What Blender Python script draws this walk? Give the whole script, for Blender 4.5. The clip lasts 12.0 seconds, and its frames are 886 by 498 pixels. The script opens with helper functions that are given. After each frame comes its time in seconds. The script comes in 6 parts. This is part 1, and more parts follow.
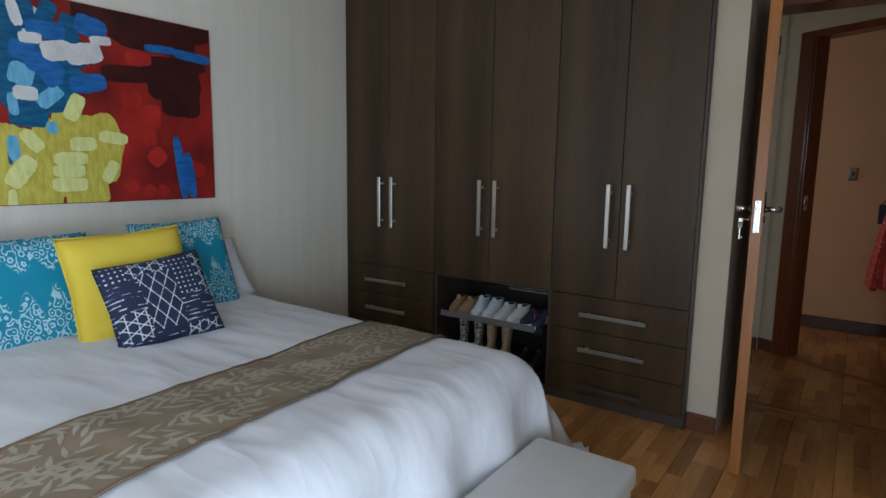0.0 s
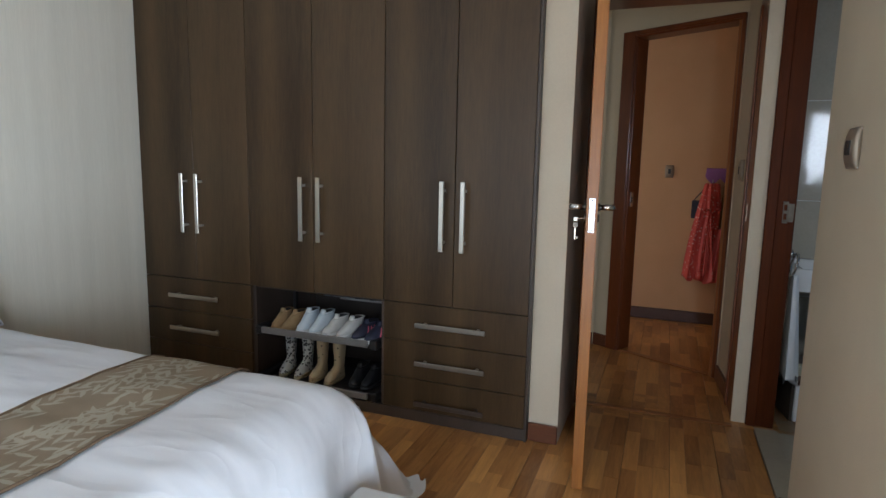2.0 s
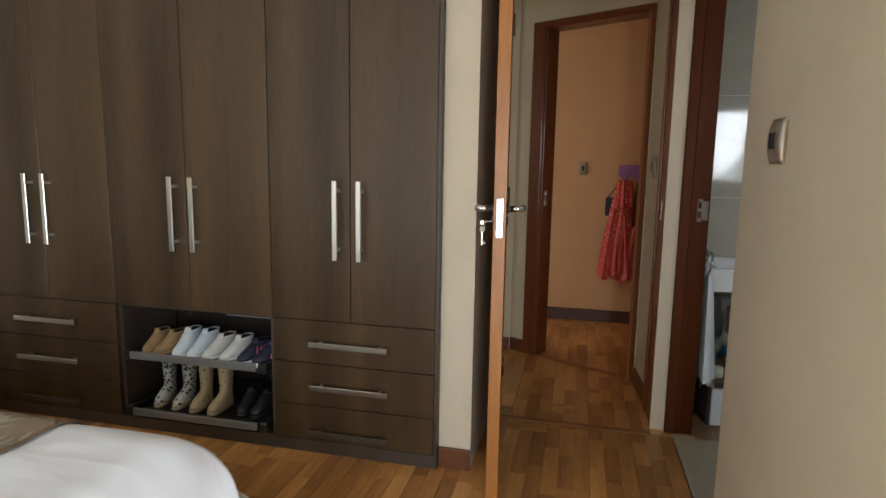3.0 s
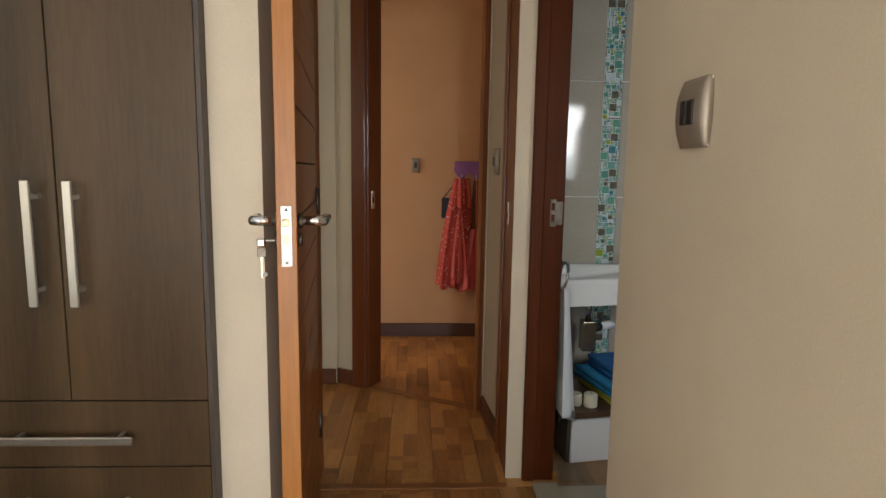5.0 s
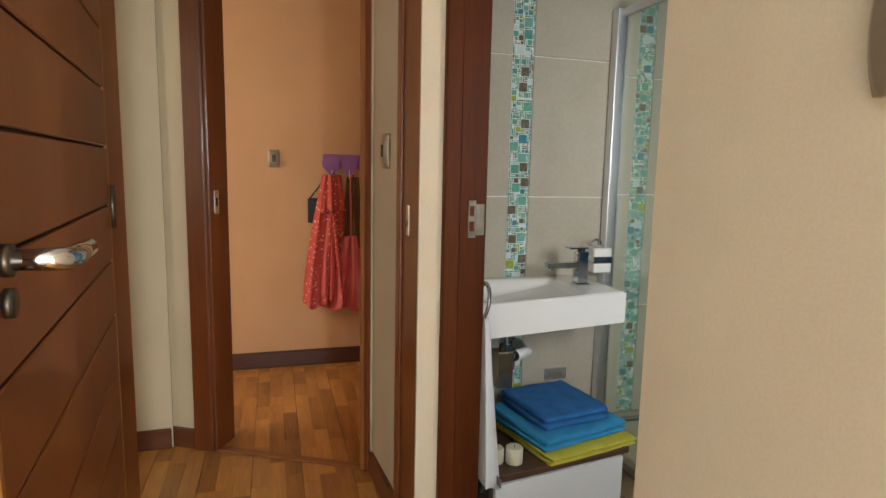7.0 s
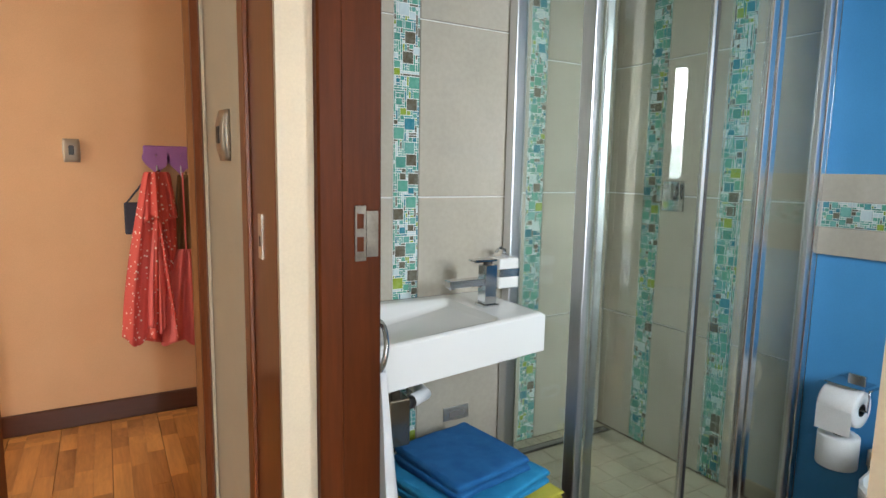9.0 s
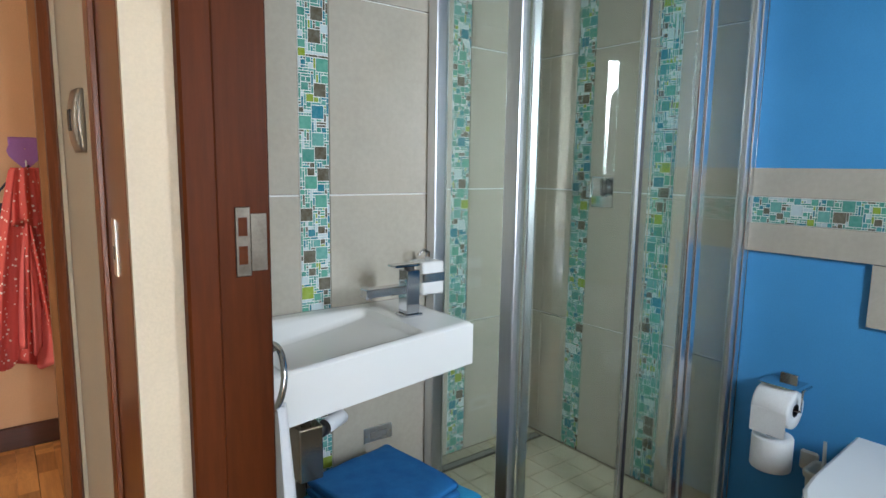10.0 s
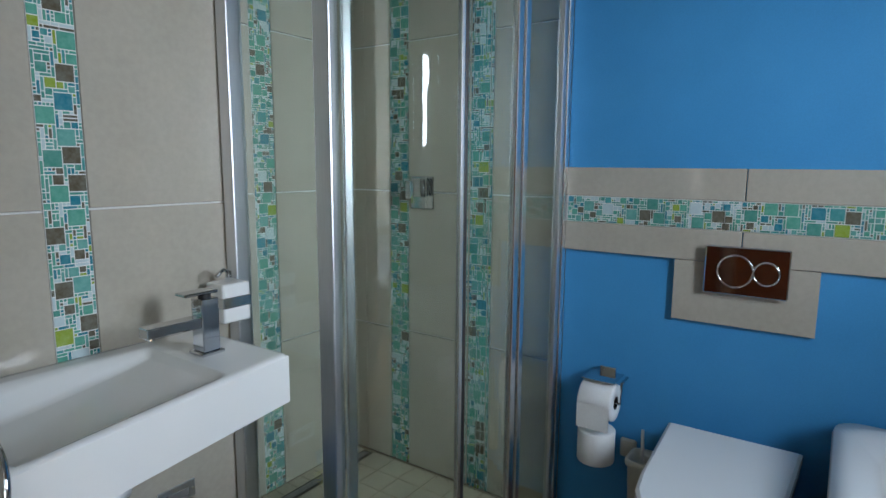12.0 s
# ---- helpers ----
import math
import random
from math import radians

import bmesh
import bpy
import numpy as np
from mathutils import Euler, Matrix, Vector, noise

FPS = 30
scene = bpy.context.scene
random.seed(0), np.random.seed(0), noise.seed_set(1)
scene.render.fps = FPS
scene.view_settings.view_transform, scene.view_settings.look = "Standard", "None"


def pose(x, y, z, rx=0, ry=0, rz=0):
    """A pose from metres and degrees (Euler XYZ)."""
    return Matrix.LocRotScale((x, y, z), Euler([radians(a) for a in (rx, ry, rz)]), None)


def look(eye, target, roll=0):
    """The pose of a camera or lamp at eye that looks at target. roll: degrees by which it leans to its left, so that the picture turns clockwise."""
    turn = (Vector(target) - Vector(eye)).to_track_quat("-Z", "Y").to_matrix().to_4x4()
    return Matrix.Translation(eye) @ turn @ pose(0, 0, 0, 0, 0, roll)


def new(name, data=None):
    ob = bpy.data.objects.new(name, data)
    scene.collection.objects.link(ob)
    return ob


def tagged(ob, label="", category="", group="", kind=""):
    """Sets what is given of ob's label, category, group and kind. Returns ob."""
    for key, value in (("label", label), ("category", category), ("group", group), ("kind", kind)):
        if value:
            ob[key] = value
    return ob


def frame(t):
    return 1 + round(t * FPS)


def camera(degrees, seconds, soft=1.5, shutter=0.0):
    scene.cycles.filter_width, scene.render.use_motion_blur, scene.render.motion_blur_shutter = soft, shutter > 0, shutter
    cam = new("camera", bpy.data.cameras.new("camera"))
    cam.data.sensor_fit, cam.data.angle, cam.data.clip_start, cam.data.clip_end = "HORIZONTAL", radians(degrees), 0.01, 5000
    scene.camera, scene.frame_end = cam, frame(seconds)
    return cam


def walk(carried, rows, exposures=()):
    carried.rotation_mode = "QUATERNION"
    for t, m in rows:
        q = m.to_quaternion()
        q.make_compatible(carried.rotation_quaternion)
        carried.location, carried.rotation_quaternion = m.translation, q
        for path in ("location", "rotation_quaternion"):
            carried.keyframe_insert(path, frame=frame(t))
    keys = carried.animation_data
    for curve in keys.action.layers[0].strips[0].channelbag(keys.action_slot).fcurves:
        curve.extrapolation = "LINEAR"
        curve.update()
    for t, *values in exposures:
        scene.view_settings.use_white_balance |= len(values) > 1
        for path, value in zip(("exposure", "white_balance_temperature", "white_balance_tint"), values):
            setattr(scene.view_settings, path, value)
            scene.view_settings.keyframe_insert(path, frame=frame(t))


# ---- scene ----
cam = camera(74.4, 12.0)
# seconds, eye, target, roll
PATH = [
    (0, (0.439, 1.399, 1.246), (-0.705, 3.014, 0.962), 0.9),
    (0.5, (0.405, 1.466, 1.251), (-0.663, 3.133, 0.966), 1.1),
    (1, (0.374, 1.522, 1.246), (-0.578, 3.258, 0.963), 1.1),
    (1.5, (0.357, 1.62, 1.232), (-0.471, 3.419, 0.951), 1.2),
    (2, (0.372, 1.771, 1.235), (-0.329, 3.623, 0.953), 1.2),
    (2.5, (0.394, 1.908, 1.217), (-0.188, 3.802, 0.944), 1.0),
    (3, (0.374, 2.075, 1.233), (-0.075, 4.004, 0.949), 1.0),
    (3.5, (0.379, 2.23, 1.216), (0.075, 4.187, 0.94), 0.8),
    (5.5, (0.393, 2.902, 1.206), (0.605, 4.872, 0.933), 1.0),
    (6, (0.397, 3.06, 1.196), (0.718, 5.015, 0.924), 1.0),
    (6.5, (0.395, 3.223, 1.194), (0.819, 5.158, 0.919), 1.1),
    (7, (0.379, 3.372, 1.186), (0.934, 5.274, 0.916), 1.2),
    (9, (0.494, 3.878, 1.17), (1.491, 5.591, 0.904), 1.0),
    (9.5, (0.542, 3.967, 1.166), (1.653, 5.608, 0.898), 1.0),
    (10, (0.616, 4.02, 1.165), (1.816, 5.596, 0.891), 0.9),
    (10.5, (0.674, 4.062, 1.161), (1.981, 5.551, 0.89), 0.8),
    (11, (0.717, 4.092, 1.173), (2.143, 5.466, 0.892), 0.6),
    (11.5, (0.741, 4.128, 1.177), (2.276, 5.379, 0.896), 0.5),
    (12, (0.75, 4.162, 1.188), (2.377, 5.288, 0.9), 0.4),
]
walk(cam, [(t, look(eye, target, roll)) for t, eye, target, roll in PATH],
     [(0, -2.4, 5600, 10), (1, -2.1, 5600, 10), (1.5, -1.95, 5600, 10), (2.5, -1.45, 6100, 10), (3.5, -1.3, 6600, 10), (5.5, -0.92, 6750, 12), (7, -0.33, 7050, 12), (9, 0.2, 6300, 10), (9.5, 0.25, 6200, 10), (10.5, -0.2, 5800, 10), (12, -0.42, 5750, 10)])

# ---- world, sun, large lights ----
world = bpy.data.worlds.new("world")
scene.world = world
world.use_nodes = True
wn = world.node_tree
sky = wn.nodes.new("ShaderNodeTexSky")
sky.sky_type, sky.sun_disc = "NISHITA", False
sky.sun_elevation, sky.sun_rotation = radians(55), radians(20)
wn.nodes["Background"].inputs[1].default_value = 0.1
wn.links.new(sky.outputs[0], wn.nodes["Background"].inputs[0])
sun = new("sun", bpy.data.lights.new("sun", "SUN"))
sun.data.energy, sun.data.angle, sun.data.color = 3.0, radians(0.5), (1.0, 0.94, 0.84)
sun.matrix_world = look((3.4, 9.4, 14.3), (0, 0, 0))


def window_light(name, eye, target, w, h, watts, colour):
    lamp = new(name, bpy.data.lights.new(name, "AREA"))
    lamp.data.shape, lamp.data.size, lamp.data.size_y, lamp.data.energy, lamp.data.color = "RECTANGLE", w, h, watts, colour
    lamp.matrix_world = look(eye, target)
    return lamp


window_light("bedroom_window_light", (-1.2, -0.12, 1.25), (-1.2, 3, 1.0), 1.9, 1.8, 45, (0.84, 0.92, 1.0))
window_light("bedroom_side_light", (0.80, 0.65, 0.85), (-2, 1.05, 0.4), 1.4, 1.4, 370, (0.82, 0.91, 1.0))
bath_lamp = window_light("bathroom_window_light", (1.67, 3.16, 1.44), (1.98, 5, 1.15), 0.30, 0.62, 14.5, (0.9, 0.96, 1.0))
bath_lamp.data.spread = radians(100)      # the reveal narrows it
window_light("kids_window_light", (-1.45, 6.25, 1.45), (1, 6.35, 0.35), 0.6, 1.2, 25, (1.0, 0.9, 0.76))
window_light("hall_window_light", (-1.95, 5.42, 1.5), (1, 5.42, 1.0), 0.6, 1.2, 10, (1.0, 0.9, 0.76))

# ---- materials ----


def material(name, rough=0.5, metal=0.0, **inputs):
    m = bpy.data.materials.new(name)
    m.use_nodes = True
    b = m.node_tree.nodes["Principled BSDF"]
    b.inputs["Roughness"].default_value, b.inputs["Metallic"].default_value = rough, metal
    for k, v in inputs.items():
        b.inputs[k.replace("_", " ")].default_value = v
    return m, m.node_tree, b


def coords(nt, scale=(1, 1, 1), rot=(0, 0, 0), place=(0, 0, 0), world_space=False):
    tc, mp = nt.nodes.new("ShaderNodeTexCoord"), nt.nodes.new("ShaderNodeMapping")
    mp.inputs["Scale"].default_value, mp.inputs["Rotation"].default_value, mp.inputs["Location"].default_value = scale, rot, place
    if world_space:
        g = nt.nodes.new("ShaderNodeNewGeometry")
        nt.links.new(g.outputs["Position"], mp.inputs[0])
    else:
        nt.links.new(tc.outputs["Object"], mp.inputs[0])
    return mp.outputs[0]


def ramp(nt, fac, stops, constant=False):
    r = nt.nodes.new("ShaderNodeValToRGB")
    e = r.color_ramp.elements
    while len(e) < len(stops):
        e.new(0.5)
    for el, (p, c) in zip(e, stops):
        el.position, el.color = p, (*c, 1)
    if constant:
        r.color_ramp.interpolation = "CONSTANT"
    nt.links.new(fac, r.inputs[0])
    return r.outputs[0]


def mixc(nt, fac, a, b, mode="MIX"):
    n = nt.nodes.new("ShaderNodeMix")
    n.data_type, n.blend_type = "RGBA", mode
    for i, v in ((0, fac), (6, a), (7, b)):
        if isinstance(v, bpy.types.NodeSocket):
            nt.links.new(v, n.inputs[i])
        elif i == 0:
            n.inputs[0].default_value = v
        else:
            n.inputs[i].default_value = (*v, 1)
    return n.outputs[2]


def bump(nt, b, height, strength=0.3, dist=0.002):
    n = nt.nodes.new("ShaderNodeBump")
    n.inputs["Strength"].default_value, n.inputs["Distance"].default_value = strength, dist
    nt.links.new(height, n.inputs["Height"])
    nt.links.new(n.outputs[0], b.inputs["Normal"])


def noise_tex(nt, vec, scale, detail=4, rough=0.55):
    n = nt.nodes.new("ShaderNodeTexNoise")
    n.inputs["Scale"].default_value, n.inputs["Detail"].default_value, n.inputs["Roughness"].default_value = scale, detail, rough
    nt.links.new(vec, n.inputs["Vector"])
    return n.outputs["Fac"]


def mottled(name, dark, light, rough=0.5, scale=6, grain=180, metal=0.0, bump_k=0.15, stretch=(1, 1, 1), dist=0.001, **kw):
    """A surface of two near colours with broad clouding and a fine grain."""
    m, nt, b = material(name, rough, metal, **kw)
    v = coords(nt, stretch, world_space=True)
    big, fine = noise_tex(nt, v, scale, 3), noise_tex(nt, v, grain, 3)
    c = ramp(nt, big, [(0.3, dark), (0.7, light)])
    c = mixc(nt, 0.12, c, ramp(nt, fine, [(0.35, tuple(x * 0.6 for x in dark)), (0.65, light)]))
    nt.links.new(c, b.inputs["Base Color"])
    bump(nt, b, fine, bump_k, dist)
    return m


def timber(name, dark, light, rough=0.35, along="z", rings=14, grain=1.0, varied=0.0, coat=0.0):
    """Wood with grain along one axis of the world or thing."""
    m, nt, b = material(name, rough, 0.0)
    s = {"x": (0.6, 9, 9), "y": (9, 0.6, 9), "z": (9, 9, 0.6)}[along]
    v = coords(nt, s)
    if varied:
        oi = nt.nodes.new("ShaderNodeObjectInfo")
        vm = nt.nodes.new("ShaderNodeVectorMath")
        vm.operation = "MULTIPLY_ADD"
        nt.links.new(oi.outputs["Random"], vm.inputs[0])
        vm.inputs[1].default_value = (37, 53, 71)
        nt.links.new(v, vm.inputs[2])
        v = vm.outputs[0]
    n1, n2, n3 = noise_tex(nt, v, 1.3, 5, 0.6), noise_tex(nt, v, rings, 6, 0.7), noise_tex(nt, v, 0.35, 2)
    c = ramp(nt, n1, [(0.3, dark), (0.7, light)])
    c = mixc(nt, 0.35 * grain, c, ramp(nt, n2, [(0.35, tuple(x * 0.55 for x in dark)), (0.65, tuple(min(1, x * 1.15) for x in light))]))
    c = mixc(nt, 0.35, c, ramp(nt, n3, [(0.35, tuple(x * 0.75 for x in dark)), (0.65, tuple(min(1, x * 1.2) for x in light))]))
    if varied:
        hs = nt.nodes.new("ShaderNodeHueSaturation")
        mr = nt.nodes.new("ShaderNodeMapRange")
        mr.inputs["To Min"].default_value, mr.inputs["To Max"].default_value = 1 - varied, 1 + varied
        nt.links.new(oi.outputs["Random"], mr.inputs[0])
        nt.links.new(mr.outputs[0], hs.inputs["Value"])
        nt.links.new(c, hs.inputs["Color"])
        c = hs.outputs[0]
    nt.links.new(c, b.inputs["Base Color"])
    b.inputs["Coat Weight"].default_value = coat
    bump(nt, b, n2, 0.12, 0.0008)
    return m


M = {}
M["wall_cream"] = mottled("wall_cream", (0.60, 0.52, 0.385), (0.66, 0.575, 0.43), 0.75, 3, 240, bump_k=0.25)
M["wall_bed"] = mottled("wall_bed", (0.70, 0.66, 0.545), (0.76, 0.72, 0.605), 0.7, 3, 60, bump_k=0.5, stretch=(1, 6, 0.25))
M["wall_hall"] = mottled("wall_hall", (0.60, 0.52, 0.36), (0.66, 0.57, 0.40), 0.75, 3, 240, bump_k=0.25)
M["wall_kids"] = mottled("wall_kids", (0.66, 0.40, 0.215), (0.72, 0.45, 0.25), 0.75, 3, 240, bump_k=0.25)
M["wall_blue"] = mottled("wall_blue", (0.055, 0.27, 0.56), (0.07, 0.31, 0.62), 0.6, 3, 240, bump_k=0.25)
M["ceiling"] = mottled("ceiling", (0.76, 0.75, 0.72), (0.8, 0.79, 0.76), 0.8, 3, 200)
M["laminate"] = timber("laminate", (0.029, 0.0165, 0.0070), (0.084, 0.050, 0.0225), 0.36, "z", 16, 1.0)
M["laminate"].node_tree.nodes["Principled BSDF"].inputs["Specular IOR Level"].default_value = 0.36
M["laminate_side"] = timber("laminate_side", (0.045, 0.032, 0.024), (0.07, 0.05, 0.038), 0.45, "z", 16, 0.8)
M["carcass"] = mottled("carcass", (0.03, 0.022, 0.017), (0.04, 0.03, 0.023), 0.6, 5, 120)
M["frame_wood"] = timber("frame_wood", (0.100, 0.024, 0.007), (0.205, 0.056, 0.015), 0.33, "z", 12, 1.0, coat=0.15)
# frame timber again, with the bathroom jamb's shade put into colour and specular
M["frame_shaded"] = timber("frame_shaded", (0.050, 0.0105, 0.0022), (0.110, 0.0265, 0.0055), 0.5, "z", 12, 1.0)
M["frame_shaded"].node_tree.nodes["Principled BSDF"].inputs["Specular IOR Level"].default_value = 0.12
M["door_face"] = timber("door_face", (0.16, 0.040, 0.010), (0.26, 0.074, 0.019), 0.36, "z", 12, 0.8, coat=0.15)
M["door_edge"] = timber("door_edge", (0.30, 0.105, 0.017), (0.45, 0.180, 0.034), 0.4, "z", 12, 1.0)
M["skirting"] = timber("skirting", (0.10, 0.033, 0.014), (0.17, 0.06, 0.026), 0.4, "x", 12)
M["plank"] = timber("plank", (0.16, 0.066, 0.022), (0.34, 0.155, 0.055), 0.3, "y", 8, 1.0, 0.22, coat=0.1)
M["floor_base"] = mottled("floor_base", (0.05, 0.025, 0.012), (0.07, 0.035, 0.016), 0.7)
M["chrome"] = material("chrome", 0.08, 1.0, Base_Color=(0.62, 0.63, 0.65, 1))[0]
M["steel"] = mottled("steel", (0.60, 0.57, 0.50), (0.68, 0.65, 0.58), 0.3, 20, 300, 1.0, 0.05, (1, 1, 0.05))
M["alu"] = mottled("alu", (0.62, 0.63, 0.65), (0.70, 0.71, 0.73), 0.38, 8, 300, 1.0, 0.05, (1, 1, 0.05))
M["steel_worn"] = mottled("steel_worn", (0.11, 0.095, 0.075), (0.19, 0.165, 0.135), 0.42, 30, 300, 1.0, 0.05)
M["lock_steel"] = mottled("lock_steel", (0.30, 0.31, 0.33), (0.40, 0.41, 0.43), 0.2, 25, 300, 1.0, 0.05)
M["rail_grey"] = mottled("rail_grey", (0.22, 0.21, 0.20), (0.27, 0.26, 0.25), 0.4, 8, 200, 0.3)
M["black"] = mottled("black", (0.012, 0.011, 0.011), (0.02, 0.018, 0.018), 0.45)
M["ceramic"] = material("ceramic", 0.12, 0.0, Base_Color=(0.80, 0.80, 0.78, 1))[0]
M["white_lac"] = mottled("white_lac", (0.74, 0.75, 0.76), (0.78, 0.79, 0.8), 0.3, 4, 200, bump_k=0.04)
M["tile"] = mottled("tile", (0.42, 0.385, 0.315), (0.48, 0.44, 0.365), 0.07, 4, 60, bump_k=0.008)
M["tile_floor"] = mottled("tile_floor", (0.44, 0.39, 0.285), (0.52, 0.465, 0.35), 0.3, 5, 60, bump_k=0.05)
M["grout"] = mottled("grout", (0.74, 0.74, 0.70), (0.80, 0.80, 0.77), 0.8)
M["silver_plate"] = mottled("silver_plate", (0.36, 0.32, 0.26), (0.42, 0.37, 0.30), 0.35, 10, 300, 0.55)
M["cotton"] = mottled("cotton", (0.72, 0.73, 0.75), (0.79, 0.80, 0.82), 0.85, 4, 500, bump_k=0.15)
m, nt, b = material("duvet", 0.85)
v = coords(nt, (1, 1, 1), world_space=True)
cr = noise_tex(nt, coords(nt, (2.6, 8.0, 4), (0, 0, 0.35), world_space=True), 1.0, 2, 0.45)
crease = ramp(nt, cr, [(0.36, (0, 0, 0)), (0.5, (1, 1, 1)), (0.64, (0, 0, 0))])
cc = ramp(nt, noise_tex(nt, v, 3), [(0.3, (0.73, 0.74, 0.76)), (0.7, (0.79, 0.80, 0.82))])
nt.links.new(cc, b.inputs["Base Color"])
bump(nt, b, mixc(nt, 0.03, crease, noise_tex(nt, v, 420)), 0.24, 0.006)
M["duvet"] = m
M["leatherette"] = mottled("leatherette", (0.70, 0.69, 0.66), (0.76, 0.75, 0.72), 0.45, 5, 350, bump_k=0.3)

glass, gnt, gb = material("glass", 0.0)
gb.inputs["Base Color"].default_value = (0.74, 0.80, 0.755, 1)
gb.inputs["Transmission Weight"].default_value = 1.0
gb.inputs["IOR"].default_value = 1.45
M["glass"] = glass

M["runner"] = mottled("runner", (0.25, 0.19, 0.12), (0.31, 0.24, 0.16), 0.7, 8, 420, bump_k=0.5)
M["runner_leaf"] = mottled("runner_leaf", (0.40, 0.36, 0.27), (0.46, 0.41, 0.31), 0.65, 8, 420, bump_k=0.5)
M["runner_edge"] = mottled("runner_edge", (0.14, 0.09, 0.05), (0.18, 0.12, 0.07), 0.7)
M["yellow"] = mottled("yellow", (0.66, 0.48, 0.03), (0.74, 0.56, 0.05), 0.85, 6, 600, bump_k=0.4)
M["groove"] = mottled("groove", (0.03, 0.01, 0.006), (0.04, 0.015, 0.008), 0.8)
M["brass"] = mottled("brass", (0.62, 0.50, 0.22), (0.7, 0.57, 0.28), 0.25, 10, 200, 1.0, 0.05)
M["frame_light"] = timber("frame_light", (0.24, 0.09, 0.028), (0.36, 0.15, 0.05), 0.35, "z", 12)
M["skirting_dark"] = timber("skirting_dark", (0.05, 0.017, 0.010), (0.09, 0.032, 0.018), 0.4, "x", 12)
M["suede"] = mottled("suede", (0.32, 0.20, 0.09), (0.40, 0.26, 0.13), 0.9, 20, 300)
M["suede_dark"] = mottled("suede_dark", (0.16, 0.09, 0.04), (0.2, 0.12, 0.05), 0.9)
M["shoe_white"] = mottled("shoe_white", (0.62, 0.70, 0.74), (0.74, 0.80, 0.84), 0.7, 15, 300)
M["shoe_grey"] = mottled("shoe_grey", (0.58, 0.57, 0.53), (0.72, 0.71, 0.67), 0.7, 15, 300)
M["shoe_sole"] = mottled("shoe_sole", (0.68, 0.68, 0.66), (0.78, 0.78, 0.76), 0.6, 15, 300)
M["lace_white"] = mottled("lace_white", (0.74, 0.75, 0.76), (0.8, 0.8, 0.8), 0.8)
M["lace_pink"] = mottled("lace_pink", (0.70, 0.10, 0.16), (0.8, 0.16, 0.22), 0.7)
M["shoe_navy"] = mottled("shoe_navy", (0.012, 0.014, 0.028), (0.03, 0.032, 0.06), 0.6, 20, 250)
M["boot_sole"] = mottled("boot_sole", (0.42, 0.36, 0.22), (0.5, 0.43, 0.28), 0.5)
M["boot_cream_sole"] = mottled("boot_cream_sole", (0.5, 0.38, 0.2), (0.58, 0.45, 0.26), 0.5)
M["black_leather"] = mottled("black_leather", (0.012, 0.012, 0.013), (0.022, 0.022, 0.024), 0.3)
M["paint_yellow"] = mottled("paint_yellow", (0.44, 0.36, 0.03), (0.62, 0.55, 0.10), 0.4, 14, 90, bump_k=0.5, stretch=(1, 3, 1))
M["paint_pale"] = mottled("paint_pale", (0.62, 0.62, 0.18), (0.74, 0.74, 0.32), 0.4, 14, 90, bump_k=0.5, stretch=(1, 3, 1))
M["paint_blue"] = mottled("paint_blue", (0.012, 0.075, 0.26), (0.03, 0.17, 0.45), 0.4, 14, 90, bump_k=0.5, stretch=(1, 1, 4))
M["paint_deep"] = mottled("paint_deep", (0.004, 0.045, 0.13), (0.012, 0.14, 0.26), 0.4, 14, 90, bump_k=0.5, stretch=(1, 1, 4))
M["paint_sky"] = mottled("paint_sky", (0.08, 0.32, 0.50), (0.22, 0.50, 0.65), 0.4, 14, 90, bump_k=0.5, stretch=(1, 4, 1))
M["paint_white"] = mottled("paint_white", (0.55, 0.54, 0.50), (0.70, 0.69, 0.66), 0.4, 14, 90, bump_k=0.5)
M["paint_dark"] = mottled("paint_dark", (0.022, 0.006, 0.006), (0.07, 0.012, 0.010), 0.35, 8, 90, bump_k=0.4)
M["paint_red"] = mottled("paint_red", (0.26, 0.012, 0.010), (0.48, 0.03, 0.02), 0.35, 8, 90, bump_k=0.4)
M["canvas"] = mottled("canvas", (0.10, 0.008, 0.008), (0.38, 0.022, 0.016), 0.35, 3, 90, bump_k=0.3)


def spotted(name, ground, spot, scale, size, rough=0.4, by_object=True):
    """Round spots scattered on a plain ground."""
    m, nt, b = material(name, rough)
    v = coords(nt)
    vo = nt.nodes.new("ShaderNodeTexVoronoi")
    vo.inputs["Scale"].default_value = scale
    nt.links.new(v, vo.inputs["Vector"])
    c = ramp(nt, vo.outputs["Distance"], [(0, spot), (size, spot), (size + 0.04, ground)])
    n = noise_tex(nt, v, 60)
    c = mixc(nt, 0.1, c, ramp(nt, n, [(0.3, tuple(x * 0.6 for x in ground)), (0.7, ground)]))
    nt.links.new(c, b.inputs["Base Color"])
    return m


M["boot_spots"] = spotted("boot_spots", (0.66, 0.66, 0.62), (0.012, 0.012, 0.014), 55, 0.36)
M["boot_cream"] = spotted("boot_cream", (0.64, 0.50, 0.30), (0.02, 0.014, 0.01), 28, 0.16)
M["dress"] = spotted("dress", (0.60, 0.085, 0.07), (0.85, 0.78, 0.70), 46, 0.20, 0.7)


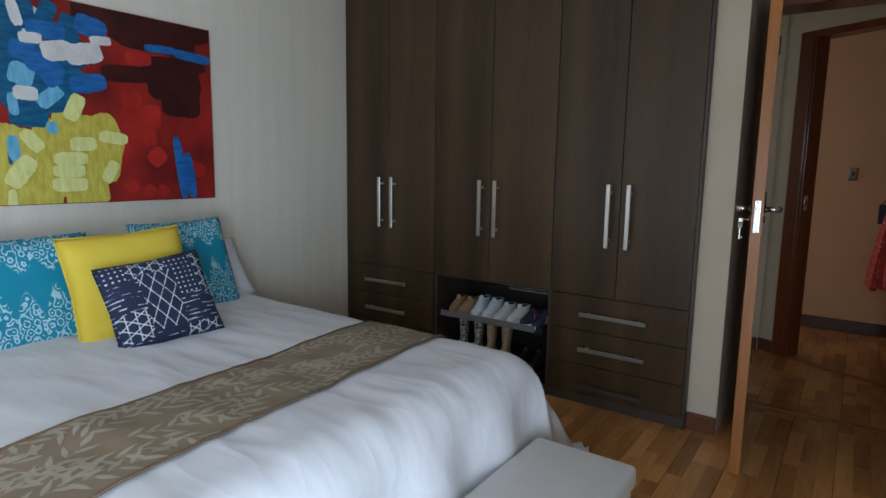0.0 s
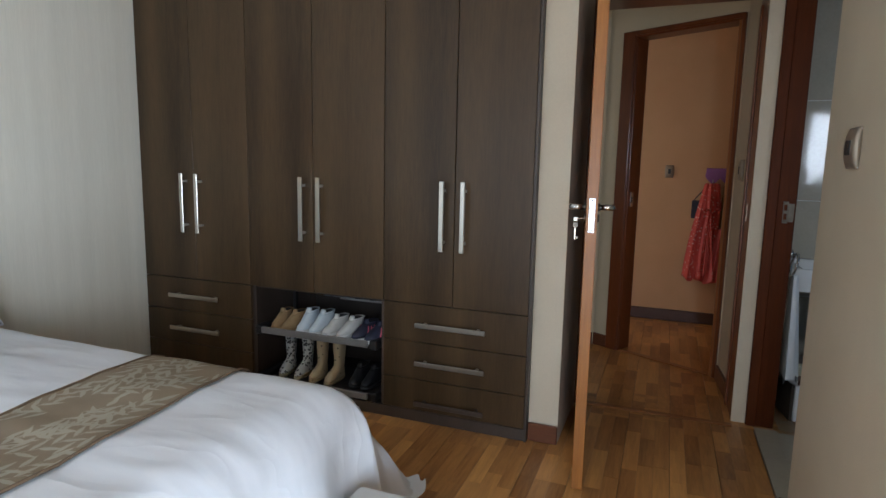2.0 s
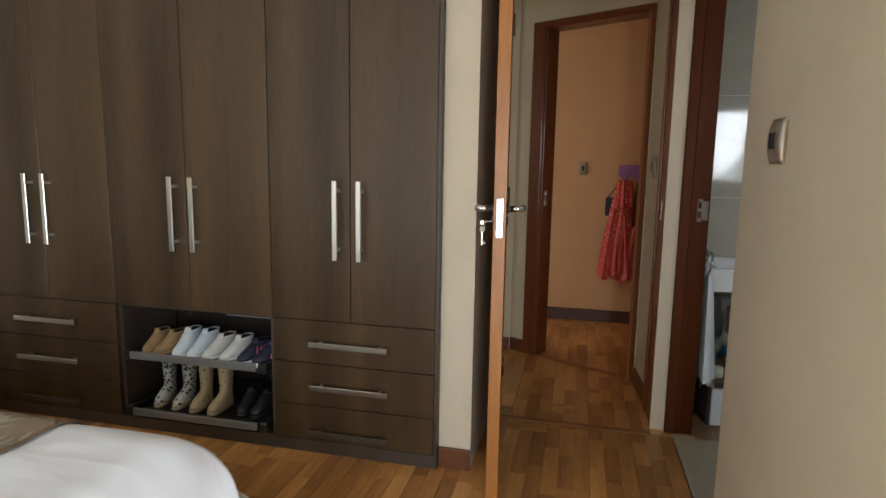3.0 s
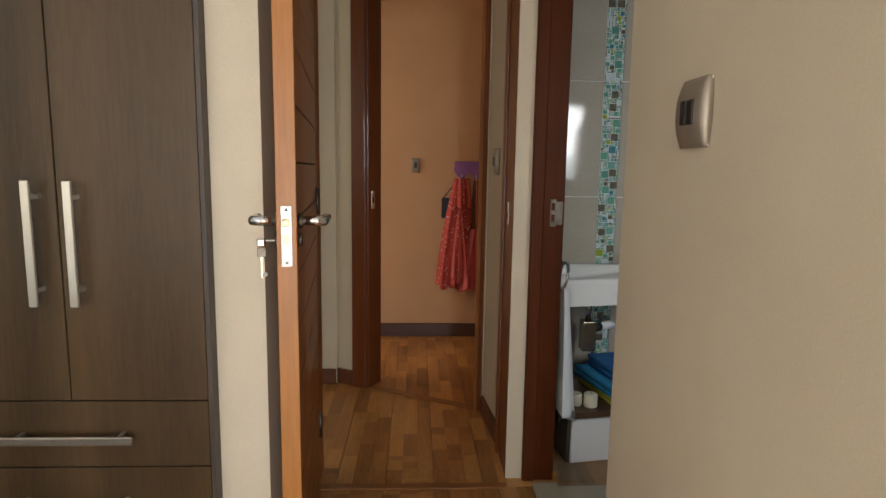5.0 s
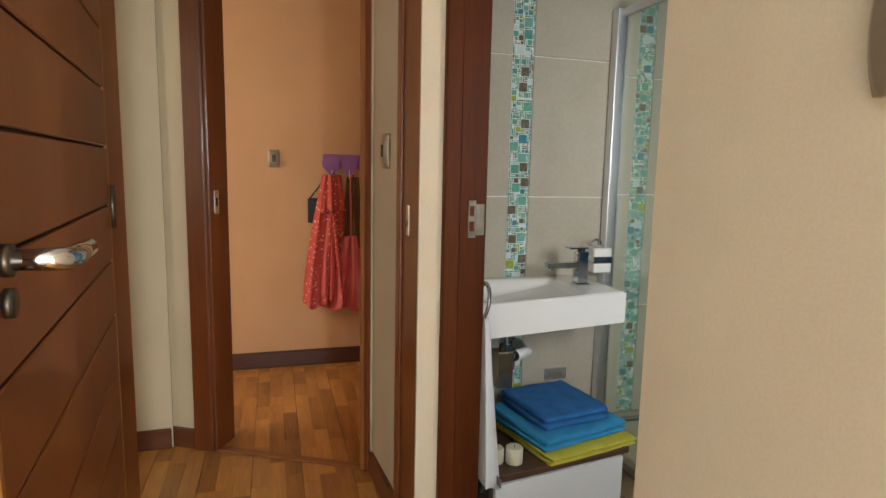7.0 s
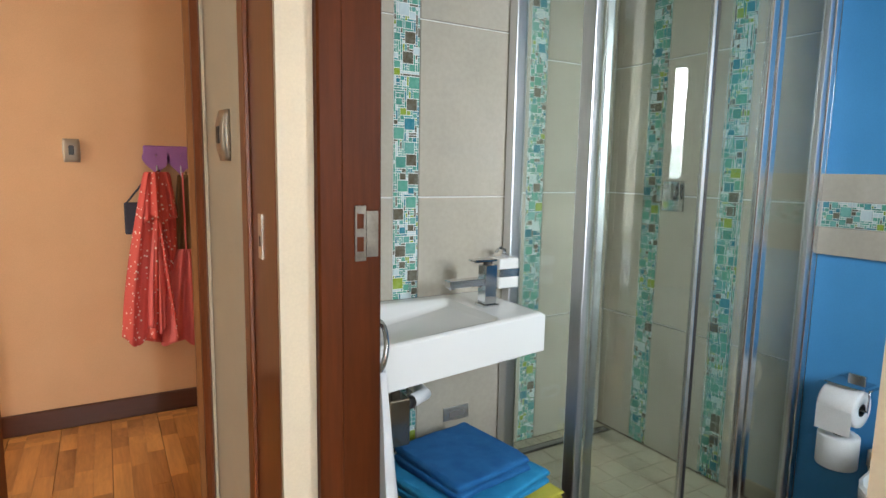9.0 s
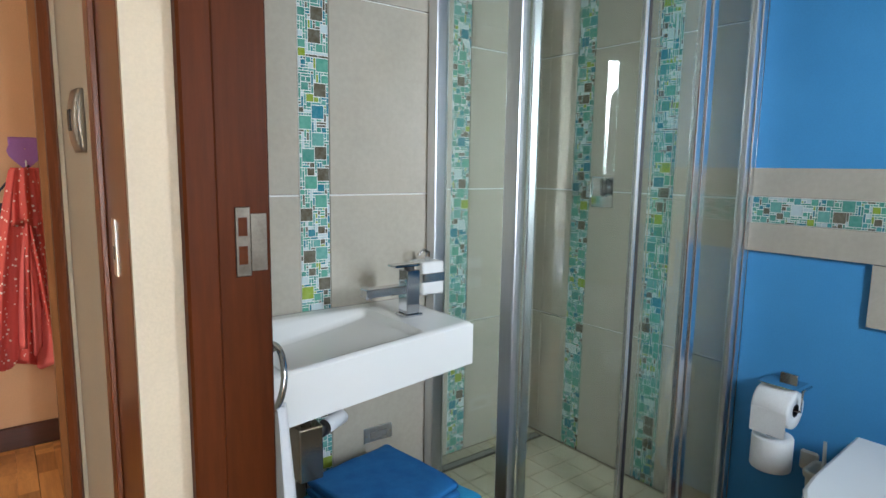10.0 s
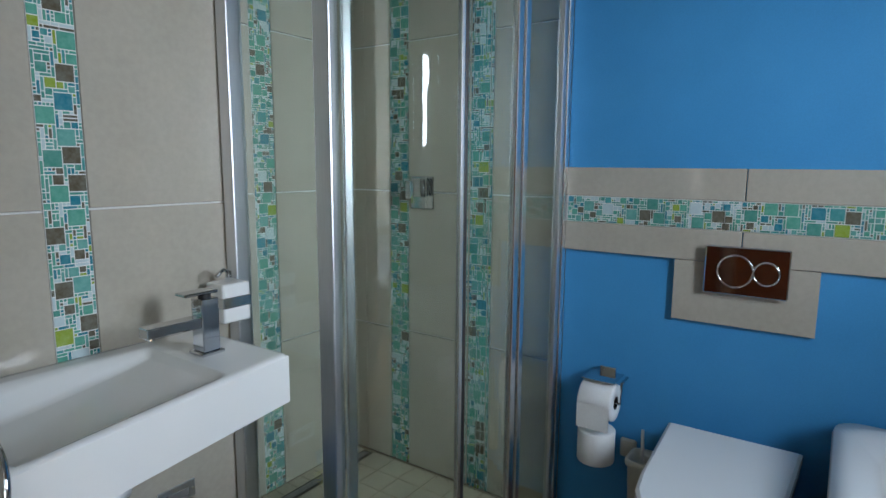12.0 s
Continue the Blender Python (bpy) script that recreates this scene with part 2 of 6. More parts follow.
def lace_print(name, ground, ink):
    """Paisley-like rings in white over turquoise: a fringe at the top, lace at the foot, plain between."""
    m, nt, b = material(name, 0.75)
    v = coords(nt)
    sep = nt.nodes.new("ShaderNodeSeparateXYZ")
    nt.links.new(v, sep.inputs[0])
    vo = nt.nodes.new("ShaderNodeTexVoronoi")
    vo.inputs["Scale"].default_value, vo.inputs["Randomness"].default_value = 34, 0.85
    nt.links.new(coords(nt, (0, 1, 0.8)), vo.inputs["Vector"])
    mul = nt.nodes.new("ShaderNodeMath")
    mul.operation = "MULTIPLY"
    mul.inputs[1].default_value = 21
    nt.links.new(vo.outputs["Distance"], mul.inputs[0])
    sn = nt.nodes.new("ShaderNodeMath")
    sn.operation = "SINE"
    nt.links.new(mul.outputs[0], sn.inputs[0])
    n = noise_tex(nt, coords(nt, (1, 1, 1)), 130, 2)
    ad = nt.nodes.new("ShaderNodeMath")
    ad.operation = "MULTIPLY_ADD"
    nt.links.new(n, ad.inputs[0])
    ad.inputs[1].default_value = 3.4
    ad.inputs[2].default_value = -1.6
    sm = nt.nodes.new("ShaderNodeMath")
    sm.operation = "ADD"
    nt.links.new(sn.outputs[0], sm.inputs[0])
    nt.links.new(ad.outputs[0], sm.inputs[1])
    lace = ramp(nt, sm.outputs[0], [(0.40, (0, 0, 0)), (0.56, (1, 1, 1))])
    # scalloped band edges
    wv = nt.nodes.new("ShaderNodeTexVoronoi")
    wv.inputs["Scale"].default_value, wv.inputs["Randomness"].default_value = 11, 0.2
    nt.links.new(coords(nt, (0, 1, 0.25)), wv.inputs["Vector"])
    zz = nt.nodes.new("ShaderNodeMath")
    zz.operation = "MULTIPLY_ADD"
    nt.links.new(wv.outputs["Distance"], zz.inputs[0])
    zz.inputs[1].default_value = 0.20
    nt.links.new(sep.outputs["Z"], zz.inputs[2])
    foot = ramp(nt, zz.outputs[0], [(0.0, (1, 1, 1)), (0.035, (1, 1, 1)), (0.05, (0, 0, 0))])
    zt = nt.nodes.new("ShaderNodeMath")
    zt.operation = "MULTIPLY_ADD"
    nt.links.new(wv.outputs["Distance"], zt.inputs[0])
    zt.inputs[1].default_value = -0.12
    nt.links.new(sep.outputs["Z"], zt.inputs[2])
    top = ramp(nt, zt.outputs[0], [(0.055, (0, 0, 0)), (0.068, (1, 1, 1))])
    mask = mixc(nt, 1.0, foot, top, "ADD")
    fac = mixc(nt, 1.0, mask, lace, "MULTIPLY")
    g = mixc(nt, noise_tex(nt, v, 9, 3), tuple(x * 0.75 for x in ground), ground)
    nt.links.new(mixc(nt, fac, g, ink), b.inputs["Base Color"])
    bump(nt, b, noise_tex(nt, v, 500), 0.2, 0.001)
    return m


M["teal"] = lace_print("teal", (0.015, 0.27, 0.40), (0.42, 0.62, 0.68))


def navy_print(name):
    """Navy cloth with white dots, dashes and crossing lines in patches."""
    m, nt, b = material(name, 0.8)
    v = coords(nt)
    vo = nt.nodes.new("ShaderNodeTexVoronoi")
    vo.inputs["Scale"].default_value, vo.inputs["Randomness"].default_value = 52, 0.0
    nt.links.new(coords(nt, (0, 1, 1)), vo.inputs["Vector"])
    dots = ramp(nt, vo.outputs["Distance"], [(0.17, (1, 1, 1)), (0.23, (0, 0, 0))])

    def lines(ang, scale, lo):
        w = nt.nodes.new("ShaderNodeTexWave")
        w.bands_direction = "Y"
        w.inputs["Scale"].default_value, w.inputs["Distortion"].default_value, w.inputs["Detail"].default_value = scale, 0.15, 1
        nt.links.new(coords(nt, (1, 1, 1), (radians(ang), 0, 0)), w.inputs["Vector"])
        return ramp(nt, w.outputs["Fac"], [(lo, (0, 0, 0)), (lo + 0.05, (1, 1, 1))])
    cross = mixc(nt, 1.0, lines(32, 8, 0.95), lines(-32, 8, 0.95), "ADD")
    star = mixc(nt, 1.0, mixc(nt, 1.0, lines(0, 9, 0.94), lines(60, 9, 0.94), "ADD"), lines(-60, 9, 0.94), "ADD")
    dash = mixc(nt, 1.0, lines(90, 19, 0.80), ramp(nt, noise_tex(nt, coords(nt, (1, 1, 6)), 22, 1), [(0.52, (0, 0, 0)), (0.56, (1, 1, 1))]), "MULTIPLY")
    sep = nt.nodes.new("ShaderNodeSeparateXYZ")
    nt.links.new(coords(nt, (1, 1 / 0.385, 1 / 0.335), (0, 0, 0), (0, 0.5, 0.5)), sep.inputs[0])

    def patch(u0, u1, w0, w1):
        a = ramp(nt, sep.outputs["Y"], [(0, (0, 0, 0)), (u0, (1, 1, 1)), (u1, (0, 0, 0))], True)
        c = ramp(nt, sep.outputs["Z"], [(0, (0, 0, 0)), (w0, (1, 1, 1)), (w1, (0, 0, 0))], True)
        return mixc(nt, 1.0, a, c, "MULTIPLY")
    p = dash
    for area, print_ in (((0.52, 0.90, 0.48, 0.93), dots), ((0.02, 0.22, 0.76, 0.98), dots), ((0.22, 0.58, 0.78, 0.98), star), ((0.84, 0.98, 0.45, 0.95), star),
                         ((0.03, 0.32, 0.10, 0.42), star), ((0.62, 0.95, 0.02, 0.14), star), ((0.30, 0.62, 0.16, 0.80), cross)):
        p = mixc(nt, patch(*area), p, print_)
    n = noise_tex(nt, v, 120, 2)
    p = mixc(nt, 1.0, p, ramp(nt, n, [(0.30, (0.15, 0.15, 0.15)), (0.55, (1, 1, 1))]), "MULTIPLY")
    nt.links.new(mixc(nt, p, (0.012, 0.020, 0.055), (0.62, 0.66, 0.68)), b.inputs["Base Color"])
    bump(nt, b, noise_tex(nt, v, 500), 0.2, 0.001)
    return m


M["navy"] = navy_print("navy")

# chrome of the bottle trap, its brown reflections put into the base colour
M["brown_reflection"] = mottled("brown_reflection", (0.30, 0.24, 0.17), (0.42, 0.34, 0.25), 0.18, 12, 200, 0.9, 0.05)
M["cabinet_top"] = timber("cabinet_top", (0.06, 0.03, 0.018), (0.11, 0.055, 0.032), 0.35, "x", 12)
M["towel_yellow"] = mottled("towel_yellow", (0.55, 0.50, 0.05), (0.64, 0.59, 0.09), 0.95, 20, 260, bump_k=1.0, dist=0.004)
M["towel_blue"] = mottled("towel_blue", (0.012, 0.25, 0.52), (0.03, 0.33, 0.62), 0.95, 20, 260, bump_k=1.0, dist=0.004)
M["towel_deep"] = mottled("towel_deep", (0.008, 0.12, 0.36), (0.02, 0.18, 0.46), 0.95, 20, 260, bump_k=1.0, dist=0.004)
M["wax"] = mottled("wax", (0.70, 0.66, 0.48), (0.76, 0.72, 0.54), 0.5)
M["paper"] = mottled("paper", (0.78, 0.78, 0.76), (0.84, 0.84, 0.82), 0.95, 20, 300, bump_k=0.4)
M["cream_pot"] = mottled("cream_pot", (0.62, 0.58, 0.46), (0.68, 0.64, 0.52), 0.3)
M["purple"] = mottled("purple", (0.30, 0.12, 0.40), (0.36, 0.15, 0.47), 0.5)
M["coral"] = mottled("coral", (0.66, 0.12, 0.12), (0.76, 0.18, 0.17), 0.7)
M["alu_bright"] = mottled("alu_bright", (0.74, 0.75, 0.77), (0.80, 0.81, 0.83), 0.27, 8, 300, 1.0, 0.03, (1, 1, 0.05))
M["grout_floor"] = mottled("grout_floor", (0.22, 0.19, 0.13), (0.28, 0.24, 0.17), 0.9)
M["drain_dark"] = mottled("drain_dark", (0.03, 0.027, 0.022), (0.05, 0.045, 0.035), 0.5)

GLAZES = [(0.0, (0.10, 0.36, 0.26)), (0.22, (0.07, 0.28, 0.22)), (0.36, (0.14, 0.38, 0.33)), (0.48, (0.58, 0.68, 0.70)), (0.61, (0.015, 0.20, 0.27)), (0.74, (0.11, 0.085, 0.05)), (0.90, (0.28, 0.38, 0.015)), (0.95, (0.06, 0.30, 0.30))]


def glazed(name, island):
    """Glossy mosaic glass; each piece takes one of a few glazes."""
    m, nt, b = material(name, 0.12)
    n = nt.nodes.new("ShaderNodeNewGeometry" if island else "ShaderNodeObjectInfo")
    c = ramp(nt, n.outputs["Random Per Island" if island else "Random"], GLAZES, True)
    v = coords(nt, world_space=True)
    c = mixc(nt, 0.15, c, ramp(nt, noise_tex(nt, v, 90), [(0.3, (0.02, 0.05, 0.05)), (0.7, (0.5, 0.6, 0.55))]))
    nt.links.new(c, b.inputs["Base Color"])
    return m


M["mosaic"], M["mosaic_small"] = glazed("mosaic", False), glazed("mosaic_small", True)


def staves(name, dark, light):
    """Laminate: staves of differing tone, with grain along the board."""
    m, nt, b = material(name, 0.28)
    geo, oi = nt.nodes.new("ShaderNodeNewGeometry"), nt.nodes.new("ShaderNodeObjectInfo")
    ad = nt.nodes.new("ShaderNodeMath")
    ad.operation = "MULTIPLY_ADD"
    ad.inputs[1].default_value = 0.37
    nt.links.new(oi.outputs["Random"], ad.inputs[0])
    nt.links.new(geo.outputs["Random Per Island"], ad.inputs[2])
    fr = nt.nodes.new("ShaderNodeMath")
    fr.operation = "FRACT"
    nt.links.new(ad.outputs[0], fr.inputs[0])
    vm = nt.nodes.new("ShaderNodeVectorMath")
    vm.operation = "MULTIPLY_ADD"
    vm.inputs[1].default_value = (31, 47, 11)
    nt.links.new(fr.outputs[0], vm.inputs[0])
    nt.links.new(coords(nt, (9, 0.7, 9)), vm.inputs[2])
    g1, g2 = noise_tex(nt, vm.outputs[0], 1.8, 5, 0.65), noise_tex(nt, vm.outputs[0], 11, 4, 0.7)
    c = ramp(nt, fr.outputs[0], [(0.0, dark), (0.45, tuple((p + q) / 2 for p, q in zip(dark, light))), (1.0, light)])
    c = mixc(nt, 0.30, c, ramp(nt, g1, [(0.35, tuple(x * 0.6 for x in dark)), (0.65, light)]))
    c = mixc(nt, 0.17, c, ramp(nt, g2, [(0.35, tuple(x * 0.5 for x in dark)), (0.65, light)]))
    nt.links.new(c, b.inputs["Base Color"])
    bump(nt, b, g2, 0.08, 0.0006)
    return m


M["stave"] = staves("stave", (0.21, 0.072, 0.017), (0.74, 0.37, 0.112))

# ---- building helpers ----


def mesh_of(bm, name, mats, smooth=False):
    me = bpy.data.meshes.new(name)
    bm.to_mesh(me)
    bm.free()
    for m in mats if isinstance(mats, (list, tuple)) else [mats]:
        me.materials.append(m)
    if smooth:
        me.polygons.foreach_set("use_smooth", [True] * len(me.polygons))
    return me


def box_bm(lo, hi, bevel=0.0, bm=None, seg=1):
    own = bm if bm is not None else bmesh.new()
    t = bmesh.new()
    bmesh.ops.create_cube(t, size=1)
    for v in t.verts:
        v.co = Vector([(a + b) / 2 + c * (b - a) for a, b, c in zip(lo, hi, v.co)])
    if bevel:
        bmesh.ops.bevel(t, geom=list(t.edges), offset=bevel, segments=seg, affect="EDGES", profile=0.5)
    vs = [own.verts.new(v.co) for v in t.verts]
    own.verts.index_update()
    for f in t.faces:
        own.faces.new([vs[v.index] for v in f.verts])
    t.free()
    return own


def prism_bm(poly, z0, z1, bm=None):
    bm = bm if bm is not None else bmesh.new()
    a = [bm.verts.new((x, y, z0)) for x, y in poly]
    b = [bm.verts.new((x, y, z1)) for x, y in poly]
    bm.faces.new(a[::-1])
    bm.faces.new(b)
    n = len(poly)
    for i in range(n):
        bm.faces.new((a[i], a[(i + 1) % n], b[(i + 1) % n], b[i]))
    bmesh.ops.recalc_face_normals(bm, faces=bm.faces)
    return bm


def tube_bm(points, radius, sides=12, bm=None, closed=False):
    """A round bar along a chain of points."""
    bm = bm if bm is not None else bmesh.new()
    pts = [Vector(p) for p in points]
    rings = []
    n = len(pts)
    for i, p in enumerate(pts):
        d = (pts[(i + 1) % n] - pts[i - 1]) if closed else (pts[min(i + 1, n - 1)] - pts[max(i - 1, 0)])
        q = d.to_track_quat("Z", "Y")
        r = radius[i] if isinstance(radius, (list, tuple)) else radius
        rings.append([bm.verts.new(p + q @ Vector((r * math.cos(a), r * math.sin(a), 0))) for a in [2 * math.pi * k / sides for k in range(sides)]])
    pairs = list(zip(rings, rings[1:])) + ([(rings[-1], rings[0])] if closed else [])
    for a, b in pairs:
        for k in range(sides):
            bm.faces.new((a[k], a[(k + 1) % sides], b[(k + 1) % sides], b[k]))
    if not closed:
        bm.faces.new(rings[0][::-1])
        bm.faces.new(rings[-1])
    return bm


def loft_bm(rings, bm=None, caps=True):
    """Joins closed rings of equal count."""
    bm = bm if bm is not None else bmesh.new()
    rs = [[bm.verts.new(p) for p in r] for r in rings]
    n = len(rs[0])
    for a, b in zip(rs, rs[1:]):
        for k in range(n):
            bm.faces.new((a[k], a[(k + 1) % n], b[(k + 1) % n], b[k]))
    if caps:
        bm.faces.new(rs[0][::-1])
        bm.faces.new(rs[-1])
    bmesh.ops.recalc_face_normals(bm, faces=bm.faces)
    return bm


def thing(name, label, category, at=(0, 0, 0), group="", kind="", turn=0):
    e = new(name)
    e.matrix_world = pose(*at, 0, 0, turn)
    e.empty_display_size = 0.05
    return tagged(e, label, category, group, kind)


def part(name, bm, mat, parent, label="", smooth=False):
    ob = new(name, mesh_of(bm, name, mat, smooth))
    ob.parent = parent
    if label:
        ob["label"] = label
    return ob


def solo(name, bm, mat, label="", category="", kind="", smooth=False, at=None):
    ob = new(name, mesh_of(bm, name, mat, smooth))
    if at is not None:
        ob.matrix_world = at
    return tagged(ob, label, category, "", kind)


def structure(name, bm, mat, label="", category="wall"):
    return solo(name, bm, mat, label, category, "structure")


# ---- large structure ----
H = 2.6           # ceiling height
WL, WB = -2.39, -0.2   # bedroom's bed wall and window wall
WR = 0.85         # bedroom's wall to the bathroom
BX, BY = 2.48, 5.515    # bathroom's blue wall and basin wall
SY = 5.80         # shower's end wall
WA = 1.735        # end of the basin wall, where the shower recess begins
BS = 3.2          # bathroom's window wall

structure("floor", box_bm((-2.6, -0.4, -0.1), (2.9, 7.1, -0.012)), M["floor_base"], "underfloor beneath the laminate boards", "floor")
structure("ceiling", box_bm((-2.6, -0.4, H), (2.9, 7.1, H + 0.1)), M["ceiling"], "plain white plastered ceiling", "ceiling")
structure("wall_west", box_bm((WL - 0.12, WB - 0.12, 0), (WL, 4.97, H)), M["wall_bed"], "off-white papered wall behind the bed")
# window wall with its opening
w = box_bm((WL, WB - 0.12, 0), (-2.2, WB, H))
box_bm((-0.2, WB - 0.12, 0), (WR + 0.10, WB, H), bm=w)
box_bm((-2.2, WB - 0.12, 0), (-0.2, WB, 0.28), bm=w)
box_bm((-2.2, WB - 0.12, 2.22), (-0.2, WB, H), bm=w)
structure("wall_south", w, M["wall_cream"], "cream plastered wall with a wide window opening")
# wall between bedroom and bathroom, open where the bathroom is entered
w = box_bm((WR, 1.4, 0), (WR + 0.10, 4.02, H))
box_bm((WR, WB, 0), (WR + 0.10, -0.1, H), bm=w)
box_bm((WR, -0.1, 2.16), (WR + 0.10, 1.4, H), bm=w)
box_bm((WR, -0.1, 0), (WR + 0.10, 1.4, 0.06), bm=w)
box_bm((WR, 4.02, 2.12), (WR + 0.10, 4.90, H), bm=w)
structure("wall_east", w, M["wall_cream"], "cream plastered wall beside the bathroom opening")
structure("wall_pillar", box_bm((0.752, 4.885, 0), (0.936, 4.899, H), bm=box_bm((0.821, 4.899, 0), (0.936, 4.985, H))), M["wall_cream"], "narrow cream plastered pier between two door frames")
w = box_bm((WL, 4.87, 0), (-0.145, 4.97, H))
box_bm((-0.145, 4.29, 0), (-0.012, 4.97, H), bm=w)
box_bm((-0.012, 4.87, 2.12), (0.765, 4.97, H), bm=w)
structure("wall_north", w, M["wall_cream"], "cream plastered wall end beside the wardrobe")
# hall
structure("wall_hall_east", prism_bm([(0.766, 5.176), (0.95, 5.176), (0.95, 5.56), (0.735, 5.56), (0.735, 5.53)], 0, H), M["wall_cream"], "cream plastered hall wall")
structure("wall_hall_north", box_bm((-2.1, 5.925, 0), (-0.045, 6.03, H)), M["wall_hall"], "warm cream hall wall")
w = box_bm((-2.1, 4.97, 0), (-2.0, 5.1, H))
box_bm((-2.1, 5.75, 0), (-2.0, 5.925, H), bm=w)
box_bm((-2.1, 5.1, 0), (-2.0, 5.75, 0.85), bm=w)
box_bm((-2.1, 5.1, 2.1), (-2.0, 5.75, H), bm=w)
structure("wall_hall_west", w, M["wall_hall"], "hall's end wall with a window opening")
# slanted wall with the far room's door: from A to B
A, B = Vector((-0.045, 5.945)), Vector((0.735, 5.53))
SL = (B - A).length
SD = (B - A).normalized()
SN = Vector((-SD.y, SD.x))        # away from the hall
SANG = math.degrees(math.atan2(SD.y, SD.x))
SLANT = pose(A.x, A.y, 0, 0, 0, SANG)     # x along the wall, y into the far room
KO = (0.186, 0.865, 2.10)          # opening from, to, height
w = box_bm((-0.06, 0, 0), (KO[0], 0.11, H))
box_bm((KO[1], 0, 0), (SL + 0.06, 0.11, H), bm=w)
box_bm((KO[0], 0, KO[2]), (KO[1], 0.11, H), bm=w)
ob = structure("wall_slanted", w, M["wall_hall"], "slanted cream hall wall with a door opening")
ob.matrix_world = SLANT
# far room
KY = 6.87
structure("wall_kids_north", box_bm((-1.6, KY, 0), (1.8, KY + 0.1, H)), M["wall_kids"], "peach painted bedroom wall")
structure("wall_kids_east", box_bm((1.7, 5.95, 0), (1.8, KY, H)), M["wall_kids"], "peach painted side wall")
structure("wall_kids_south", box_bm((0.95, 5.925, 0), (1.8, 5.99, H)), M["wall_kids"], "peach painted wall backing on the bathroom")
w = box_bm((-1.6, 6.0, 0), (-1.5, KY, 0.8))
box_bm((-1.6, 6.0, 2.1), (-1.5, KY, H), bm=w)
box_bm((-1.6, 6.66, 0.8), (-1.5, KY, 2.1), bm=w)
structure("wall_kids_west", w, M["wall_kids"], "peach painted wall with a window opening")
# bathroom
structure("wall_bath_west", box_bm((0.80, 5.55, 0), (0.95, 5.92, H)), M["wall_cream"], "plain wall behind the basin's end")
structure("wall_bath_basin", box_bm((0.95, BY + 0.01, 0), (WA, SY + 0.1, H)), M["grout"], "tiled bathroom wall behind the basin")
structure("wall_shower", box_bm((WA, SY + 0.01, 0), (BX + 0.11, SY + 0.1, H)), M["grout"], "tiled end wall of the shower")
w = box_bm((BX + 0.01, 4.885, 0), (BX + 0.11, SY + 0.01, H))
structure("wall_shower_side", w, M["grout"], "tiled side wall of the shower")
structure("wall_blue", box_bm((BX, BS, 0), (BX + 0.11, 4.885, H)), M["wall_blue"], "bright blue painted bathroom wall")
w = box_bm((0.95, BS - 0.11, 0), (1.50, BS, H))
box_bm((1.84, BS - 0.11, 0), (BX + 0.11, BS, H), bm=w)
box_bm((1.50, BS - 0.11, 0), (1.84, BS, 1.10), bm=w)
box_bm((1.50, BS - 0.11, 1.785), (1.84, BS, H), bm=w)
structure("wall_bath_south", w, M["wall_cream"], "bathroom wall with a small window opening")
structure("ground", box_bm((-60, -60, -0.5), (60, 60, -0.11)), mottled("lawn", (0.06, 0.09, 0.03), (0.09, 0.12, 0.04), 0.9, 0.5, 30), "grass outside the house", "ground")

# ---- wardrobe ----
DIV = (-2.385, -2.012, -1.652, -1.260, -0.868, -0.514, -0.158)
FY = 4.25        # plane of the doors


def handle(name, a, b, parent, mat):
    """A flat bar handle on two posts, standing off the front."""
    bm = box_bm((min(a[0], b[0]) - 0.011, FY - 0.045, min(a[2], b[2]) - 0.011), (max(a[0], b[0]) + 0.011, FY - 0.036, max(a[2], b[2]) + 0.011), 0.002)
    for p in (a, b):
        k = 0.03 if a[2] == b[2] else 0.0
        sx = k if p[0] <= min(a[0], b[0]) else -k
        sz = 0 if k else (0.03 if p[2] <= min(a[2], b[2]) else -0.03)
        box_bm((p[0] + sx - 0.006, FY - 0.037, p[2] + sz - 0.006), (p[0] + sx + 0.006, FY + 0.001, p[2] + sz + 0.006), bm=bm)
    return part(name, bm, mat, parent, "brushed steel bar handle")


